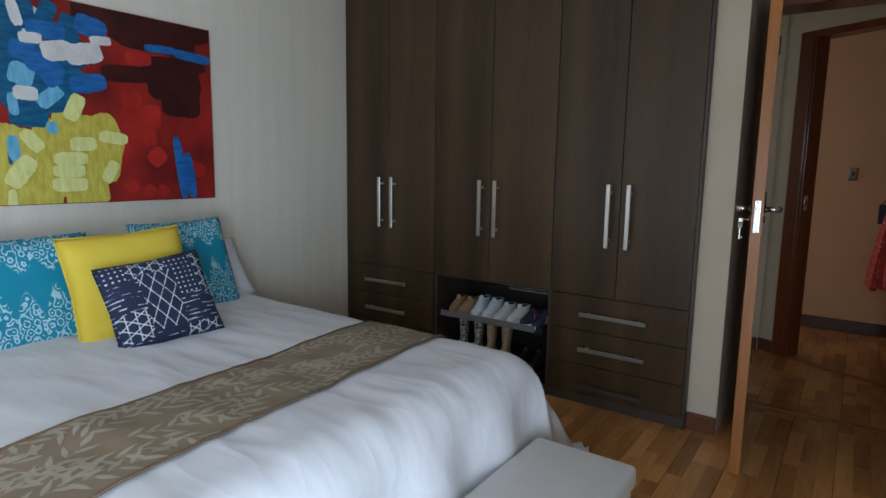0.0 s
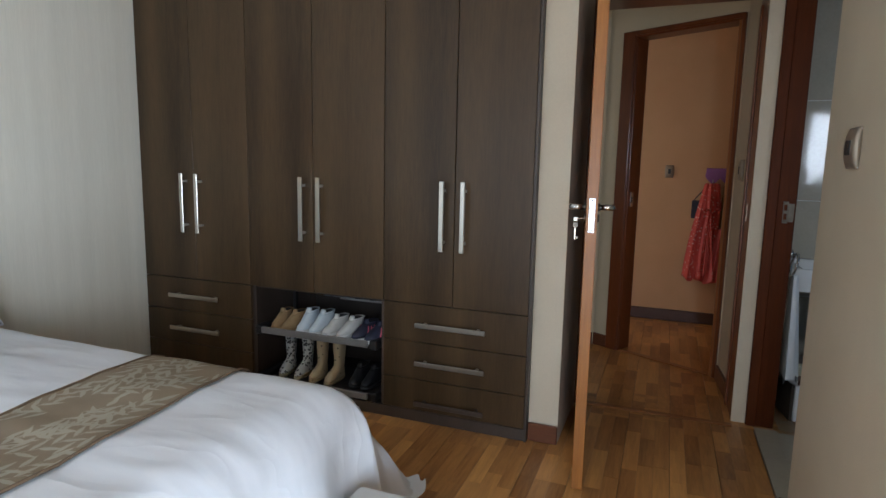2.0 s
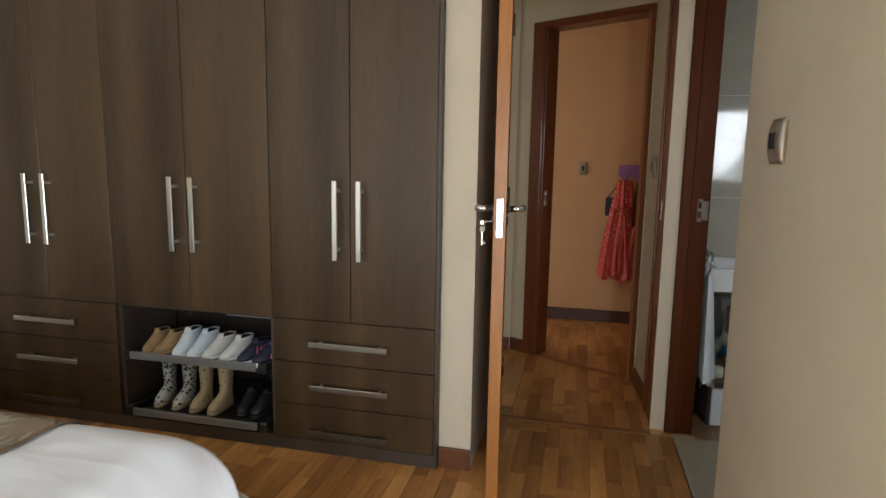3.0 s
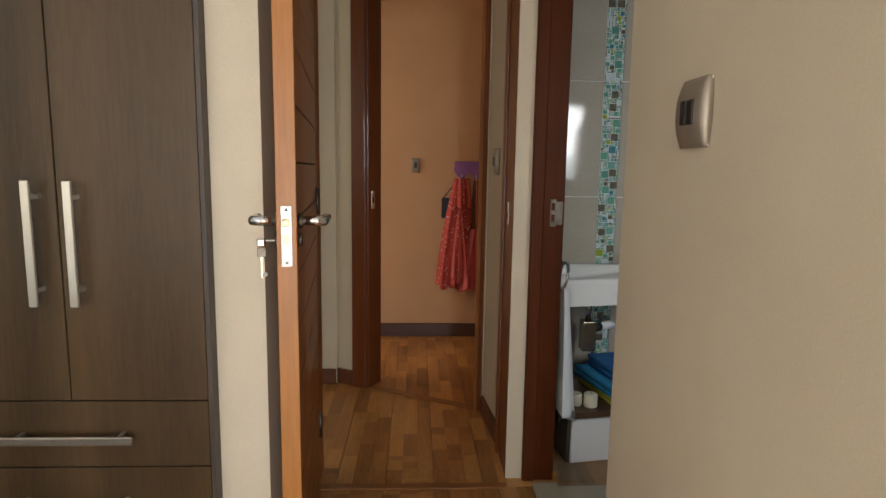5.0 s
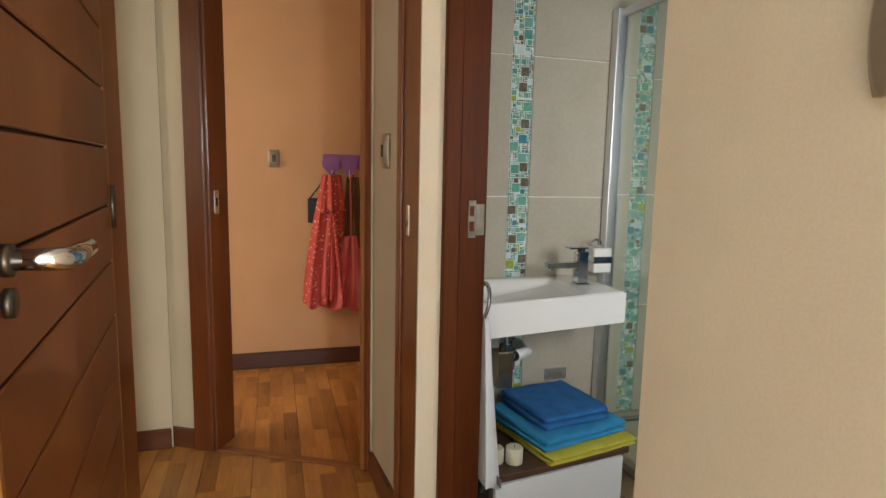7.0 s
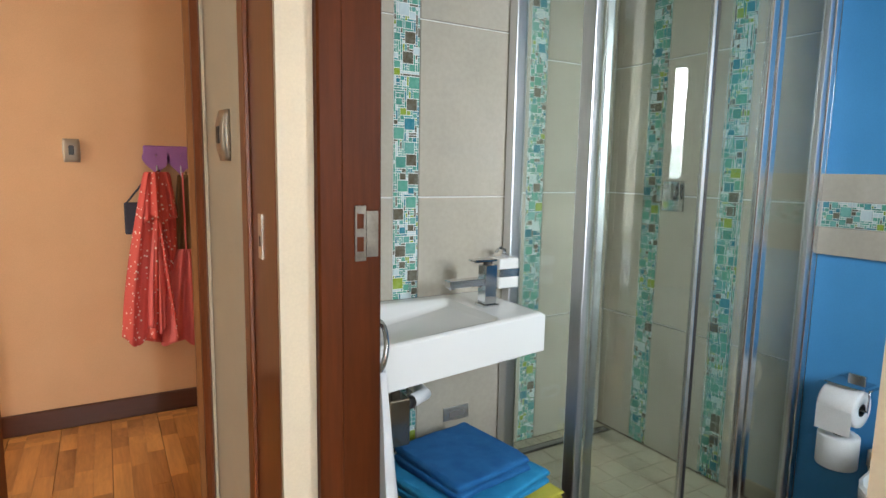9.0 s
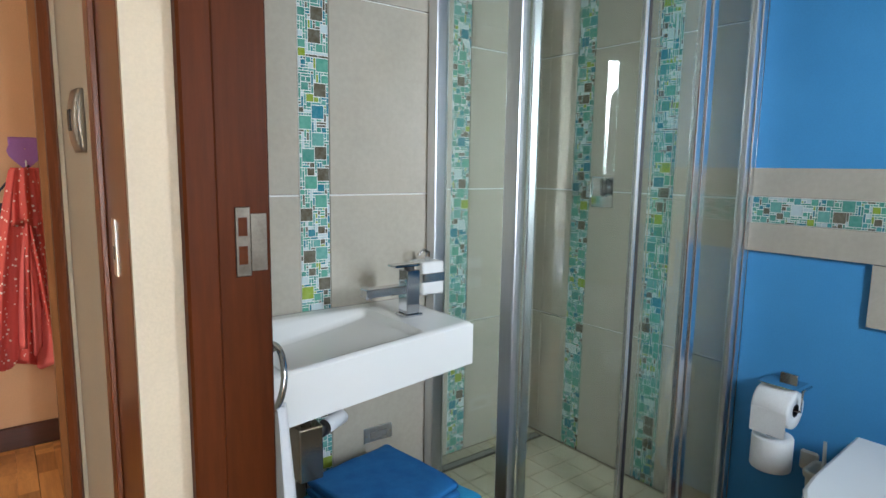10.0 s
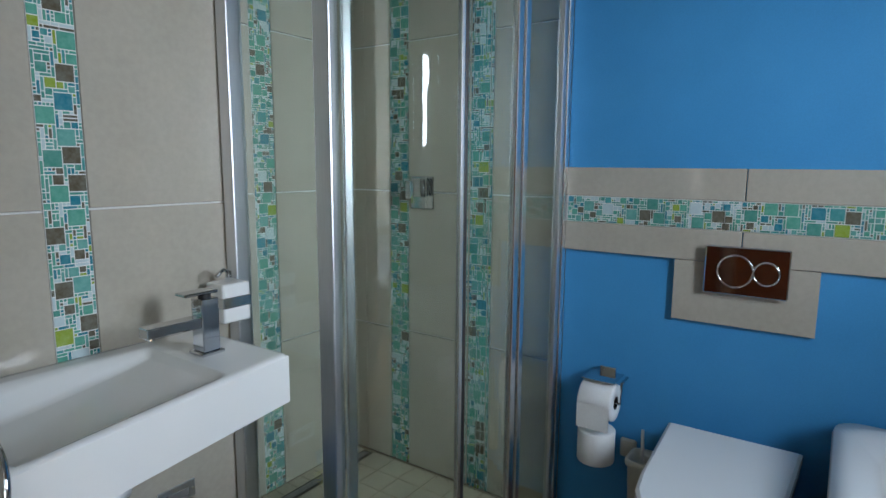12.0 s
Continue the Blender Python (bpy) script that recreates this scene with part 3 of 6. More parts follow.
def wardrobe_unit(i, label, drawers):
    x0, xm, x1 = DIV[2 * i], DIV[2 * i + 1], DIV[2 * i + 2]
    u = thing("wardrobe", label, "wardrobe", ((x0 + x1) / 2, 4.55, 0), "built-in wardrobe units")
    inv = Matrix.Translation((-(x0 + x1) / 2, -4.55, 0))

    def p(name, bm, mat, parent=u, lab=""):
        if parent is u:
            bmesh.ops.transform(bm, matrix=inv, verts=bm.verts)
        return part(name, bm, mat, parent, lab)
    # carcass: two sides, back, top, a shelf at drawer height
    for xs in (x0 + 0.001, x1 - 0.019):
        p("side_panel", box_bm((xs, FY + 0.02, 0.02), (xs + 0.018, 4.86, 2.56)), M["laminate_side"])
    p("back_panel", box_bm((x0 + 0.02, 4.84, 0.02), (x1 - 0.02, 4.855, 2.56)), M["carcass"])
    p("shelf", box_bm((x0 + 0.02, FY + 0.025, 0.575), (x1 - 0.02, 4.84, 0.593)), M["carcass"])
    p("shelf", box_bm((x0 + 0.02, FY + 0.025, 0.03), (x1 - 0.02, 4.84, 0.046)), M["carcass"])
    p("plinth", box_bm((x0, FY + 0.004, 0), (x1, FY + 0.022, 0.055), 0.001), M["laminate_side"])
    for a, b, hx in ((x0, xm, xm - 0.05), (xm, x1, xm + 0.05)):
        d = p("door", box_bm((a + 0.0018, FY, 0.588), (b - 0.0018, FY + 0.018, 2.555), 0.0012), M["laminate"])
        h = handle("door_handle", (hx, 0, 0.86), (hx, 0, 1.155), u, M["steel"])
        h.data.transform(inv)
        h.parent = d
    for z0, z1 in drawers:
        d = p("drawer_front", box_bm((x0 + 0.0018, FY, z0 + 0.002), (x1 - 0.0018, FY + 0.018, z1 - 0.002), 0.0012), M["laminate"])
        zc = z1 - 0.093 if z1 > 0.3 else z1 - 0.105
        # lowest handle: shade and dark reflections put in as brown laminate colour
        h = handle("drawer_handle", (xm - 0.16, 0, zc), (xm + 0.16, 0, zc), u, M["steel"] if z0 > 0.1 else M["laminate_side"])
        h["label"] = "brushed steel bar handle" if z0 > 0.1 else "steel bar handle with its shade coloured dark brown"
        h.data.transform(inv)
        h.parent = d
    return u


DR = [(0.40, 0.586), (0.214, 0.40), (0.057, 0.214)]
wardrobe_unit(0, "dark brown wood-grain wardrobe with two doors above three drawers", DR)
open_unit = wardrobe_unit(1, "dark brown wood-grain wardrobe with an open shoe rack below", [])
wardrobe_unit(2, "dark brown wood-grain wardrobe with two doors above closed drawers", DR)
solo("wardrobe_filler", box_bm((-0.157, FY - 0.003, 0), (-0.1455, FY + 0.04, 2.59)), M["laminate_side"], "dark brown filler strip at the wardrobe's end", "trim", "structure")
solo("wardrobe_cornice", box_bm((-2.385, FY + 0.002, 2.558), (-0.158, FY + 0.02, H)), M["laminate_side"], "dark brown top filler above the wardrobes", "trim", "structure")

# ---- bed ----
BX0, BX1, BY0, BY1, BZ = -2.27, -0.45, 1.36, 3.305, 0.575


def fold(a, lo, hi, r, drop):
    """Place along and drop at arc length a of a cloth that hangs over both edges."""
    for edge, sgn in ((lo, -1), (hi, 1)):
        s = (a - edge) * sgn
        if s > -r:
            s += r
            q = r * math.pi / 2
            if s < q:
                return edge + sgn * (-r + r * math.sin(s / r)), r - r * math.cos(s / r)
            return edge + sgn * drop * (s - q), r + (s - q) * math.sqrt(max(0.1, 1 - drop * drop))
    return a, 0.0


def bed_point(a, b, lift=0.0):
    x, dx = fold(a, BX0 - 1, BX1, 0.14, 0.20)
    y, dy = fold(b, BY0, BY1, 0.13, 0.70 if b > 2 else 0.15)
    d = max(dx, dy) + 0.25 * min(dx, dy)
    fine = 1 - abs(noise.noise(Vector((a * 2.2 + 0.5 * b, b * 9 - 2 * a, 2.7)))) * 2.2
    wr = 0.004 * max(0, fine) + 0.006 * noise.noise(Vector((a * 1.6, b * 4.2, 0.3))) + 0.006 * noise.noise(Vector((a * 5, b * 11, 1.3))) + 0.012 * noise.noise(Vector((a * 1.1, b * 1.3, 7)))
    hang = min(1.0, d / 0.2)
    wave = hang * (0.018 * math.sin(a * 19 + 3 * noise.noise(Vector((a, b, 4)))) if dy > dx else hang * 0.018 * math.sin(b * 17 + 1.0))
    crown = 0.02 * (1 - ((b - (BY0 + BY1) / 2) / 1.0) ** 2)
    z = max(0.09, BZ + crown - d + wr * (1 - 0.5 * hang) + lift * (1 - hang))
    out = lift * hang
    if dy > dx:
        y += (wave + out) * (1 if b > 2 else -1)
    elif dx > 0:
        x += wave + out
    return (x, y, z)


def cloth_bm(a0, a1, b0, b1, step, lift=0.0, skew=0.0):
    bm = bmesh.new()
    na, nb = round((a1 - a0) / step), round((b1 - b0) / step)
    vs = [[bm.verts.new(bed_point(a0 + (a1 - a0) * i / na + skew * (BY1 - b0 - (b1 - b0) * j / nb), b0 + (b1 - b0) * j / nb, lift)) for j in range(nb + 1)] for i in range(na + 1)]
    for i in range(na):
        for j in range(nb):
            bm.faces.new((vs[i][j], vs[i + 1][j], vs[i + 1][j + 1], vs[i][j + 1]))
    return bm


bed = thing("bed", "double bed with a rumpled white duvet", "bed", ((BX0 + BX1) / 2, (BY0 + BY1) / 2, 0))
binv = bed.matrix_world.inverted()


def bed_part(name, bm, mat, label="", smooth=True):
    bmesh.ops.transform(bm, matrix=binv, verts=bm.verts)
    return part(name, bm, mat, bed, label, smooth)


bed_part("base", box_bm((BX0 + 0.02, BY0 + 0.06, 0.08), (BX1 - 0.06, BY1 - 0.06, 0.32), 0.02), M["carcass"], smooth=False)
bed_part("mattress", box_bm((BX0, BY0 + 0.05, 0.32), (BX1 - 0.05, BY1 - 0.05, 0.54), 0.05, seg=3), M["cotton"])
for lx in (BX0 + 0.1, BX1 - 0.15):
    for ly in (BY0 + 0.15, BY1 - 0.15):
        bed_part("leg", tube_bm([(lx, ly, 0), (lx, ly, 0.08)], 0.03), M["black"])
bed_part("duvet", cloth_bm(-2.26, BX1 + 0.46, BY0 - 0.45, BY1 + 0.55, 0.017), M["duvet"], "rumpled white cotton duvet")
RX0, RX1, RS = -1.21, -0.855, 0.10
bed_part("runner", cloth_bm(RX0, RX1, BY0 - 0.28, BY1 + 0.3, 0.019, 0.007, RS), M["runner"], "beige bed runner with a woven leaf pattern")


def leaf_print():
    """Pale woven sprigs over the runner."""
    rng = random.Random(5)
    bm = bmesh.new()

    def leaf(a, b, ang, ln, wd):
        up = [bm.verts.new(bed_point(min(RX1 - 0.004, max(RX0 + 0.004, a + math.cos(ang) * s * ln - math.sin(ang) * k * wd * w)) + RS * (BY1 - b),
                                     b + math.sin(ang) * s * ln + math.cos(ang) * k * wd * w, 0.0085))
              for s, w, k in ((0, 0, 1), (0.15, 0.55, 1), (0.35, 1, 1), (0.6, 0.85, 1), (0.82, 0.4, 1), (1, 0, 1), (0.82, 0.4, -1), (0.6, 0.85, -1), (0.35, 1, -1), (0.15, 0.55, -1))]
        bm.faces.new(up)
    b = BY0 - 0.2
    while b < BY1 + 0.22:
        for a0 in (RX0 + 0.03, RX0 + 0.12, RX0 + 0.21, RX0 + 0.30):
            ang = rng.uniform(0.35, 1.7) + (math.pi if rng.random() < 0.35 else 0)
            a, bb = a0 + rng.uniform(-0.03, 0.03) - 0.02, b + (a0 - RX0) * 0.55 + rng.uniform(-0.03, 0.03)
            for k in range(4):
                leaf(a, bb, ang + 0.75, 0.062, 0.0072)
                leaf(a + math.cos(ang) * 0.02, bb + math.sin(ang) * 0.02, ang - 0.70, 0.062, 0.0072)
                leaf(a, bb, ang, 0.046, 0.0014)
                a, bb, ang = a + math.cos(ang) * 0.046, bb + math.sin(ang) * 0.046, ang + 0.16
            leaf(a, bb, ang, 0.066, 0.0095)
        b += 0.125
    return bm


bed_part("leaf_pattern", leaf_print(), M["runner_leaf"], "paler woven leaf sprigs", smooth=False)["kind"] = "stuff"
bm = bmesh.new()
for a in (RX0, RX1):
    tube_bm([bed_point(a + RS * (BY1 - (BY0 - 0.28 + k * 0.04)), BY0 - 0.28 + k * 0.04, 0.009) for k in range(61)], 0.004, 6, bm)
bed_part("piping", bm, M["runner_edge"], "brown piped edge")


def cushion(name, label, w, h, thick, at, turn, lean, roll, mat, n=26):
    """A filled cushion with pinched corners, leaning back."""
    bm = bmesh.new()
    rows = []
    for side in (1, -1):
        g = []
        for i in range(n + 1):
            r = []
            for j in range(n + 1):
                u, v = 2 * i / n - 1, 2 * j / n - 1
                t = max(0.0, (1 - u ** 4) * (1 - v ** 4)) ** 0.55
                t *= 1 + 0.10 * noise.noise(Vector((u * 2.2 + at[0], v * 2.2 + at[1], side)))
                pin = 1 - 0.055 * (1 - abs(u)) ** 0.8 * abs(v) ** 6 - 0.0
                pin2 = 1 - 0.055 * (1 - abs(v)) ** 0.8 * abs(u) ** 6
                r.append(bm.verts.new((side * t * thick / 2, u * w / 2 * pin2, v * h / 2 * pin)))
            g.append(r)
        for i in range(n):
            for j in range(n):
                q = (g[i][j], g[i + 1][j], g[i + 1][j + 1], g[i][j + 1])
                bm.faces.new(q if side > 0 else q[::-1])
    bmesh.ops.remove_doubles(bm, verts=bm.verts, dist=0.0008)
    m = pose(*at, 0, 0, turn) @ pose(0, 0, 0, 0, lean, 0) @ pose(0, 0, 0, roll, 0, 0)
    e = new(name)
    e.matrix_world = m
    tagged(e, label, "cushion", "cushions on the bed")
    part("cover", bm, mat, e, "", True)
    seam = []
    for i in range(4 * n):
        k, s = divmod(i, n)
        u, v = [(-1 + 2 * s / n, -1), (1, -1 + 2 * s / n), (1 - 2 * s / n, 1), (-1, 1 - 2 * s / n)][k]
        pin = 1 - 0.055 * (1 - abs(u)) ** 0.8 * abs(v) ** 6
        pin2 = 1 - 0.055 * (1 - abs(v)) ** 0.8 * abs(u) ** 6
        seam.append((0, u * w / 2 * pin2, v * h / 2 * pin))
    part("seam", tube_bm(seam, 0.0035, 6, closed=True), mat, e)
    return e


cushion("pillow", "plump white sleeping pillow behind the cushions", 0.72, 0.34, 0.15, (-2.20, 2.93, 0.70), 0, -35, 0, M["cotton"])
cushion("pillow", "plump white sleeping pillow behind the cushions", 0.72, 0.34, 0.15, (-2.20, 2.05, 0.70), 0, -35, 0, M["cotton"])
cushion("scatter_cushion", "turquoise cushion with a white lace print", 0.54, 0.45, 0.13, (-2.01, 2.20, 0.745), 0, -20, 0, M["teal"])
cushion("scatter_cushion", "turquoise cushion with a white lace print", 0.45, 0.45, 0.13, (-2.06, 2.885, 0.76), 0, -20, 1, M["teal"])
cushion("scatter_cushion", "plain yellow cushion with a stitched edge", 0.455, 0.43, 0.13, (-1.84, 2.525, 0.765), -6, -20, 3, M["yellow"])
cushion("scatter_cushion", "navy cushion with white geometric print", 0.385, 0.335, 0.12, (-1.665, 2.54, 0.725), -8, -27, 6, M["navy"])

# ---- bench ----
bench = thing("bench", "low white leatherette bench at the bed's foot", "bench", (-0.22, 2.45, 0))
part("body", box_bm((-0.165, -0.66, 0.04), (0.165, 0.70, 0.245), 0.015, seg=2), M["leatherette"], bench, "", True)
part("lid", box_bm((-0.175, -0.67, 0.25), (0.175, 0.71, 0.325), 0.02, seg=4), M["leatherette"], bench, "padded white top", True)
for sx in (-0.13, 0.13):
    for sy in (-0.6, 0.64):
        part("foot", tube_bm([(sx, sy, 0), (sx, sy, 0.042)], 0.02), M["black"], bench)

# ---- painting ----
PY0, PY1, PZ0, PZ1 = 1.62, 3.243, 1.055, 1.912
art = thing("painting", "large abstract painting in red, yellow and blue", "painting", (WL, (PY0 + PY1) / 2, PZ0))
ainv = art.matrix_world.inverted()


def art_part(name, bm, mat, label="", smooth=False):
    bmesh.ops.transform(bm, matrix=ainv, verts=bm.verts)
    return part(name, bm, mat, art, label, smooth)


art_part("canvas", box_bm((WL + 0.001, PY0, PZ0), (WL + 0.028, PY1, PZ1), 0.002), M["canvas"], "stretched canvas with a red and dark ground")


def strokes(mat, runs, seed, z):
    """Brush strokes from one end to the other, ragged along their edges, a hair proud of the canvas."""
    rng = random.Random(seed)
    for k, (y0, z0, y1, z1, w) in enumerate(runs):
        bm = bmesh.new()
        a, b = Vector((y0, z0)), Vector((y1, z1))
        d = (b - a).normalized()
        n = Vector((-d.y, d.x)) * w / 2
        m, ring = 14, []
        for s in (1, -1):
            for i in range(m + 1):
                t = i / m if s > 0 else 1 - i / m
                ends = 0.55 + 0.45 * (1 - abs(2 * t - 1) ** 6)
                p = a.lerp(b, t) + n * s * ends * rng.uniform(0.95, 1.06) + d * rng.uniform(-0.002, 0.002)
                ring.append((min(PY1 - 0.003, max(PY0 + 0.003, p.x)), min(PZ1 - 0.003, max(PZ0 + 0.003, p.y))))
        bm.faces.new([bm.verts.new((WL + z + 0.00002 * k, y, zz)) for y, zz in ring])
        bm.normal_update()
        for f in bm.faces:
            if f.normal.x < 0:
                f.normal_flip()
        art_part("brush_stroke", bm, mat)


rng = random.Random(11)


def dabs(count, y0, y1, z0, z1, ln, w):
    """Random short strokes over a field of the canvas."""
    out = []
    for _ in range(count):
        y, zz, a = rng.uniform(y0, y1), rng.uniform(z0, z1), rng.uniform(-0.5, 0.5)
        out.append((y, zz, y + ln * math.cos(a), zz + ln * math.sin(a), w * rng.uniform(0.7, 1.3)))
    return out


strokes(M["paint_dark"], [(2.588, 1.881, 3.233, 1.879, 0.113), (2.741, 1.833, 3.162, 1.816, 0.138), (2.903, 1.608, 3.181, 1.646, 0.163), (2.97, 1.535, 3.175, 1.533, 0.138), (2.698, 1.633, 2.928, 1.646, 0.075), (2.885, 1.696, 3.212, 1.726, 0.075)], 8, 0.02830)
strokes(M["paint_red"], [(2.808, 1.711, 2.932, 1.721, 0.063), (2.785, 1.513, 2.874, 1.512, 0.113), (2.871, 1.454, 2.965, 1.451, 0.113), (2.866, 1.361, 2.936, 1.365, 0.088), (2.908, 1.293, 2.966, 1.235, 0.088), (2.785, 1.149, 2.828, 1.102, 0.063), (2.873, 1.077, 2.911, 1.125, 0.056), (2.945, 1.076, 2.972, 1.124, 0.056), (2.761, 1.297, 2.824, 1.242, 0.088), (3.029, 1.249, 3.187, 1.189, 0.075)], 9, 0.02857)
strokes(M["paint_yellow"], dabs(34, 2.22, 2.597, 1.06, 1.32, 0.18, 0.17), 1, 0.02899)
strokes(M["paint_yellow"], dabs(8, 2.597 - 0.2, 2.597 - 0.02, 1.25, 1.46, 0.08, 0.08), 17, 0.03025)
strokes(M["paint_white"], dabs(10, PY0, 2.22 + 0.3, 1.5, 1.88, 0.2, 0.08), 5, 0.03061)
strokes(M["paint_deep"], dabs(34, PY0, 2.22 + 0.25, 1.45, 1.88, 0.22, 0.11), 13, 0.03103)
strokes(M["paint_deep"], [(2.462, 1.85, 2.521, 1.825, 0.113), (2.355, 1.74, 2.404, 1.741, 0.075), (2.539, 1.819, 2.62, 1.797, 0.088), (2.4, 1.683, 2.459, 1.694, 0.1), (2.544, 1.629, 2.634, 1.57, 0.075), (2.331, 1.422, 2.475, 1.417, 0.088), (2.338, 1.51, 2.354, 1.512, 0.05), (2.318, 1.246, 2.334, 1.247, 0.05)], 3, 0.03169)
strokes(M["paint_sky"], [(2.345, 1.597, 2.433, 1.572, 0.088), (2.465, 1.527, 2.506, 1.481, 0.113), (2.334, 1.461, 2.367, 1.465, 0.088), (2.321, 1.286, 2.362, 1.288, 0.1), (2.463, 1.375, 2.508, 1.378, 0.05)], 4, 0.03205)
strokes(M["paint_blue"], [(2.414, 1.772, 2.563, 1.775, 0.069), (2.604, 1.834, 2.729, 1.799, 0.088), (2.407, 1.665, 2.541, 1.588, 0.088), (2.567, 1.561, 2.716, 1.592, 0.075), (2.351, 1.683, 2.441, 1.681, 0.075), (2.472, 1.627, 2.52, 1.554, 0.075)], 6, 0.03229)
strokes(M["paint_white"], [(2.467, 1.686, 2.586, 1.708, 0.082), (2.556, 1.682, 2.704, 1.719, 0.088), (2.361, 1.816, 2.402, 1.826, 0.1), (2.354, 1.512, 2.442, 1.509, 0.056), (2.657, 1.763, 2.748, 1.771, 0.038), (2.387, 1.728, 2.471, 1.736, 0.044)], 7, 0.03259)
strokes(M["paint_pale"], [(2.552, 1.413, 2.602, 1.524, 0.063), (2.55, 1.31, 2.658, 1.316, 0.06), (2.67, 1.353, 2.797, 1.339, 0.053), (2.481, 1.247, 2.618, 1.252, 0.055), (2.477, 1.195, 2.605, 1.197, 0.055), (2.468, 1.137, 2.611, 1.137, 0.06), (2.688, 1.148, 2.736, 1.24, 0.053), (2.376, 1.358, 2.439, 1.281, 0.056), (2.318, 1.137, 2.402, 1.249, 0.075), (2.306, 1.078, 2.338, 1.077, 0.088)], 2, 0.03289)
strokes(M["paint_blue"], [(2.901, 1.772, 3.057, 1.778, 0.035), (3.044, 1.77, 3.241, 1.756, 0.045), (3.035, 1.366, 3.072, 1.06, 0.045), (3.09, 1.288, 3.119, 1.059, 0.048)], 10, 0.02881)

# ---- shoes on their rack ----
rack = thing("shoe_rack", "pull-out shoe rack of grey rails", "shoe rack", (-1.26, 4.4, 0.05))
rinv = rack.matrix_world.inverted()


def rack_part(name, bm, mat, label=""):
    bmesh.ops.transform(bm, matrix=rinv, verts=bm.verts)
    return part(name, bm, mat, rack, label)


RXA, RXB = -1.59, -0.955
for z in (0.335, 0.065):
    rack_part("front_rail", box_bm((RXA, 4.245, z), (RXB, 4.262, z + 0.034), 0.003), M["rail_grey"], "grey metal front rail")
    rack_part("tray", box_bm((RXA + 0.01, 4.262, z + 0.008), (RXB - 0.01, 4.60, z + 0.014)), M["black"])
    for x in (RXA - 0.045, RXB + 0.004):
        rack_part("bracket", box_bm((x, 4.255, z - 0.012), (x + 0.04, 4.60, z + 0.036), 0.006), M["black"])
rack_part("back_rail", box_bm((-1.26, 4.50, 0.50), (-0.90, 4.515, 0.545), 0.003), M["rail_grey"])
rack_part("wire", tube_bm([(RXA + 0.14, 4.50, 0.49), (RXA + 0.14, 4.50, 0.515), (RXB, 4.50, 0.515)], 0.004, 8), M["chrome"])
for x in (RXA - 0.03, RXB + 0.02):
    rack_part("upright", box_bm((x, 4.58, 0.05), (x + 0.02, 4.60, 0.56)), M["black"])


def oval(cx, cy, z, rx, ry, n=16, flat=0.75):
    return [(cx + math.copysign(abs(math.cos(t)) ** flat, math.cos(t)) * rx, cy + math.copysign(abs(math.sin(t)) ** flat, math.sin(t)) * ry, z) for t in [2 * math.pi * k / n for k in range(n)]]


def shoe(label, at, turn, upper, sole, lace, shaft=0.0, size=1.0, tall=0.075):
    """A shoe or boot, toe towards -y: sole, upper, collar, laces."""
    e = thing("boot" if shaft else "shoe", label, "boot" if shaft else "shoe", at, "footwear on the rack", turn=turn)
    L, W = 0.105 * size, 0.036 * size
    part("sole", loft_bm([oval(0, 0, 0, W * 0.95, L), oval(0, 0, 0.008, W * 1.04, L * 1.03), oval(0, 0, 0.02, W, L)]), sole, e, "", True)
    rings = [oval(0, 0, 0.019, W * 0.98, L * 0.98), oval(0, 0.002, 0.034, W * 0.96, L * 0.95), oval(0, 0.018, 0.05, W * 0.86, L * 0.78), oval(0, 0.036, tall * 0.85, W * 0.72, L * 0.56), oval(0, 0.048, tall, W * 0.66, L * 0.45)]
    if shaft:
        rings += [oval(0, 0.052, tall + 0.03, W * 0.78, L * 0.40), oval(0, 0.052, shaft * 0.7, W * 0.92, L * 0.44), oval(0, 0.052, shaft, W * 0.98, L * 0.46)]
    part("upper", loft_bm(rings), upper, e, "", True)
    z = shaft if shaft else tall
    top = oval(0, 0.052 if shaft else 0.048, z, W * (1.0 if shaft else 0.68), L * (0.47 if shaft else 0.46), 20)
    part("collar", tube_bm(top, 0.0036, 6, closed=True), lace if shaft else upper, e, "", True)
    part("opening", loft_bm([oval(0, 0.052 if shaft else 0.048, z + 0.0005, W * 0.6, L * 0.38), oval(0, 0.052 if shaft else 0.048, z + 0.003, W * 0.5, L * 0.3)]), M["black"], e)
    if not shaft:
        part("tongue", loft_bm([oval(0, 0.0, tall - 0.012, W * 0.36, 0.012), oval(0, 0.012, tall + 0.016, W * 0.4, 0.008)]), upper, e, "", True)
        for k in range(4):
            yy, zz = -0.034 * size + k * 0.016, 0.051 + k * 0.0078
            part("lace", tube_bm([(-W * 0.5, yy + 0.006, zz - 0.003), (0, yy, zz + 0.006), (W * 0.5, yy + 0.006, zz - 0.003)], 0.0042, 6), lace, e, "", True)
        if lace is M["lace_pink"]:
            for sx in (-1, 1):
                for k in range(3):
                    yy = -0.03 + k * 0.024
                    part("stripe", tube_bm([(sx * W * 0.97, yy, 0.026), (sx * W * 0.86, yy + 0.012, 0.048), (sx * W * 0.62, yy + 0.024, 0.066)], 0.0035, 6), lace, e, "pink side stripe", True)
    return e


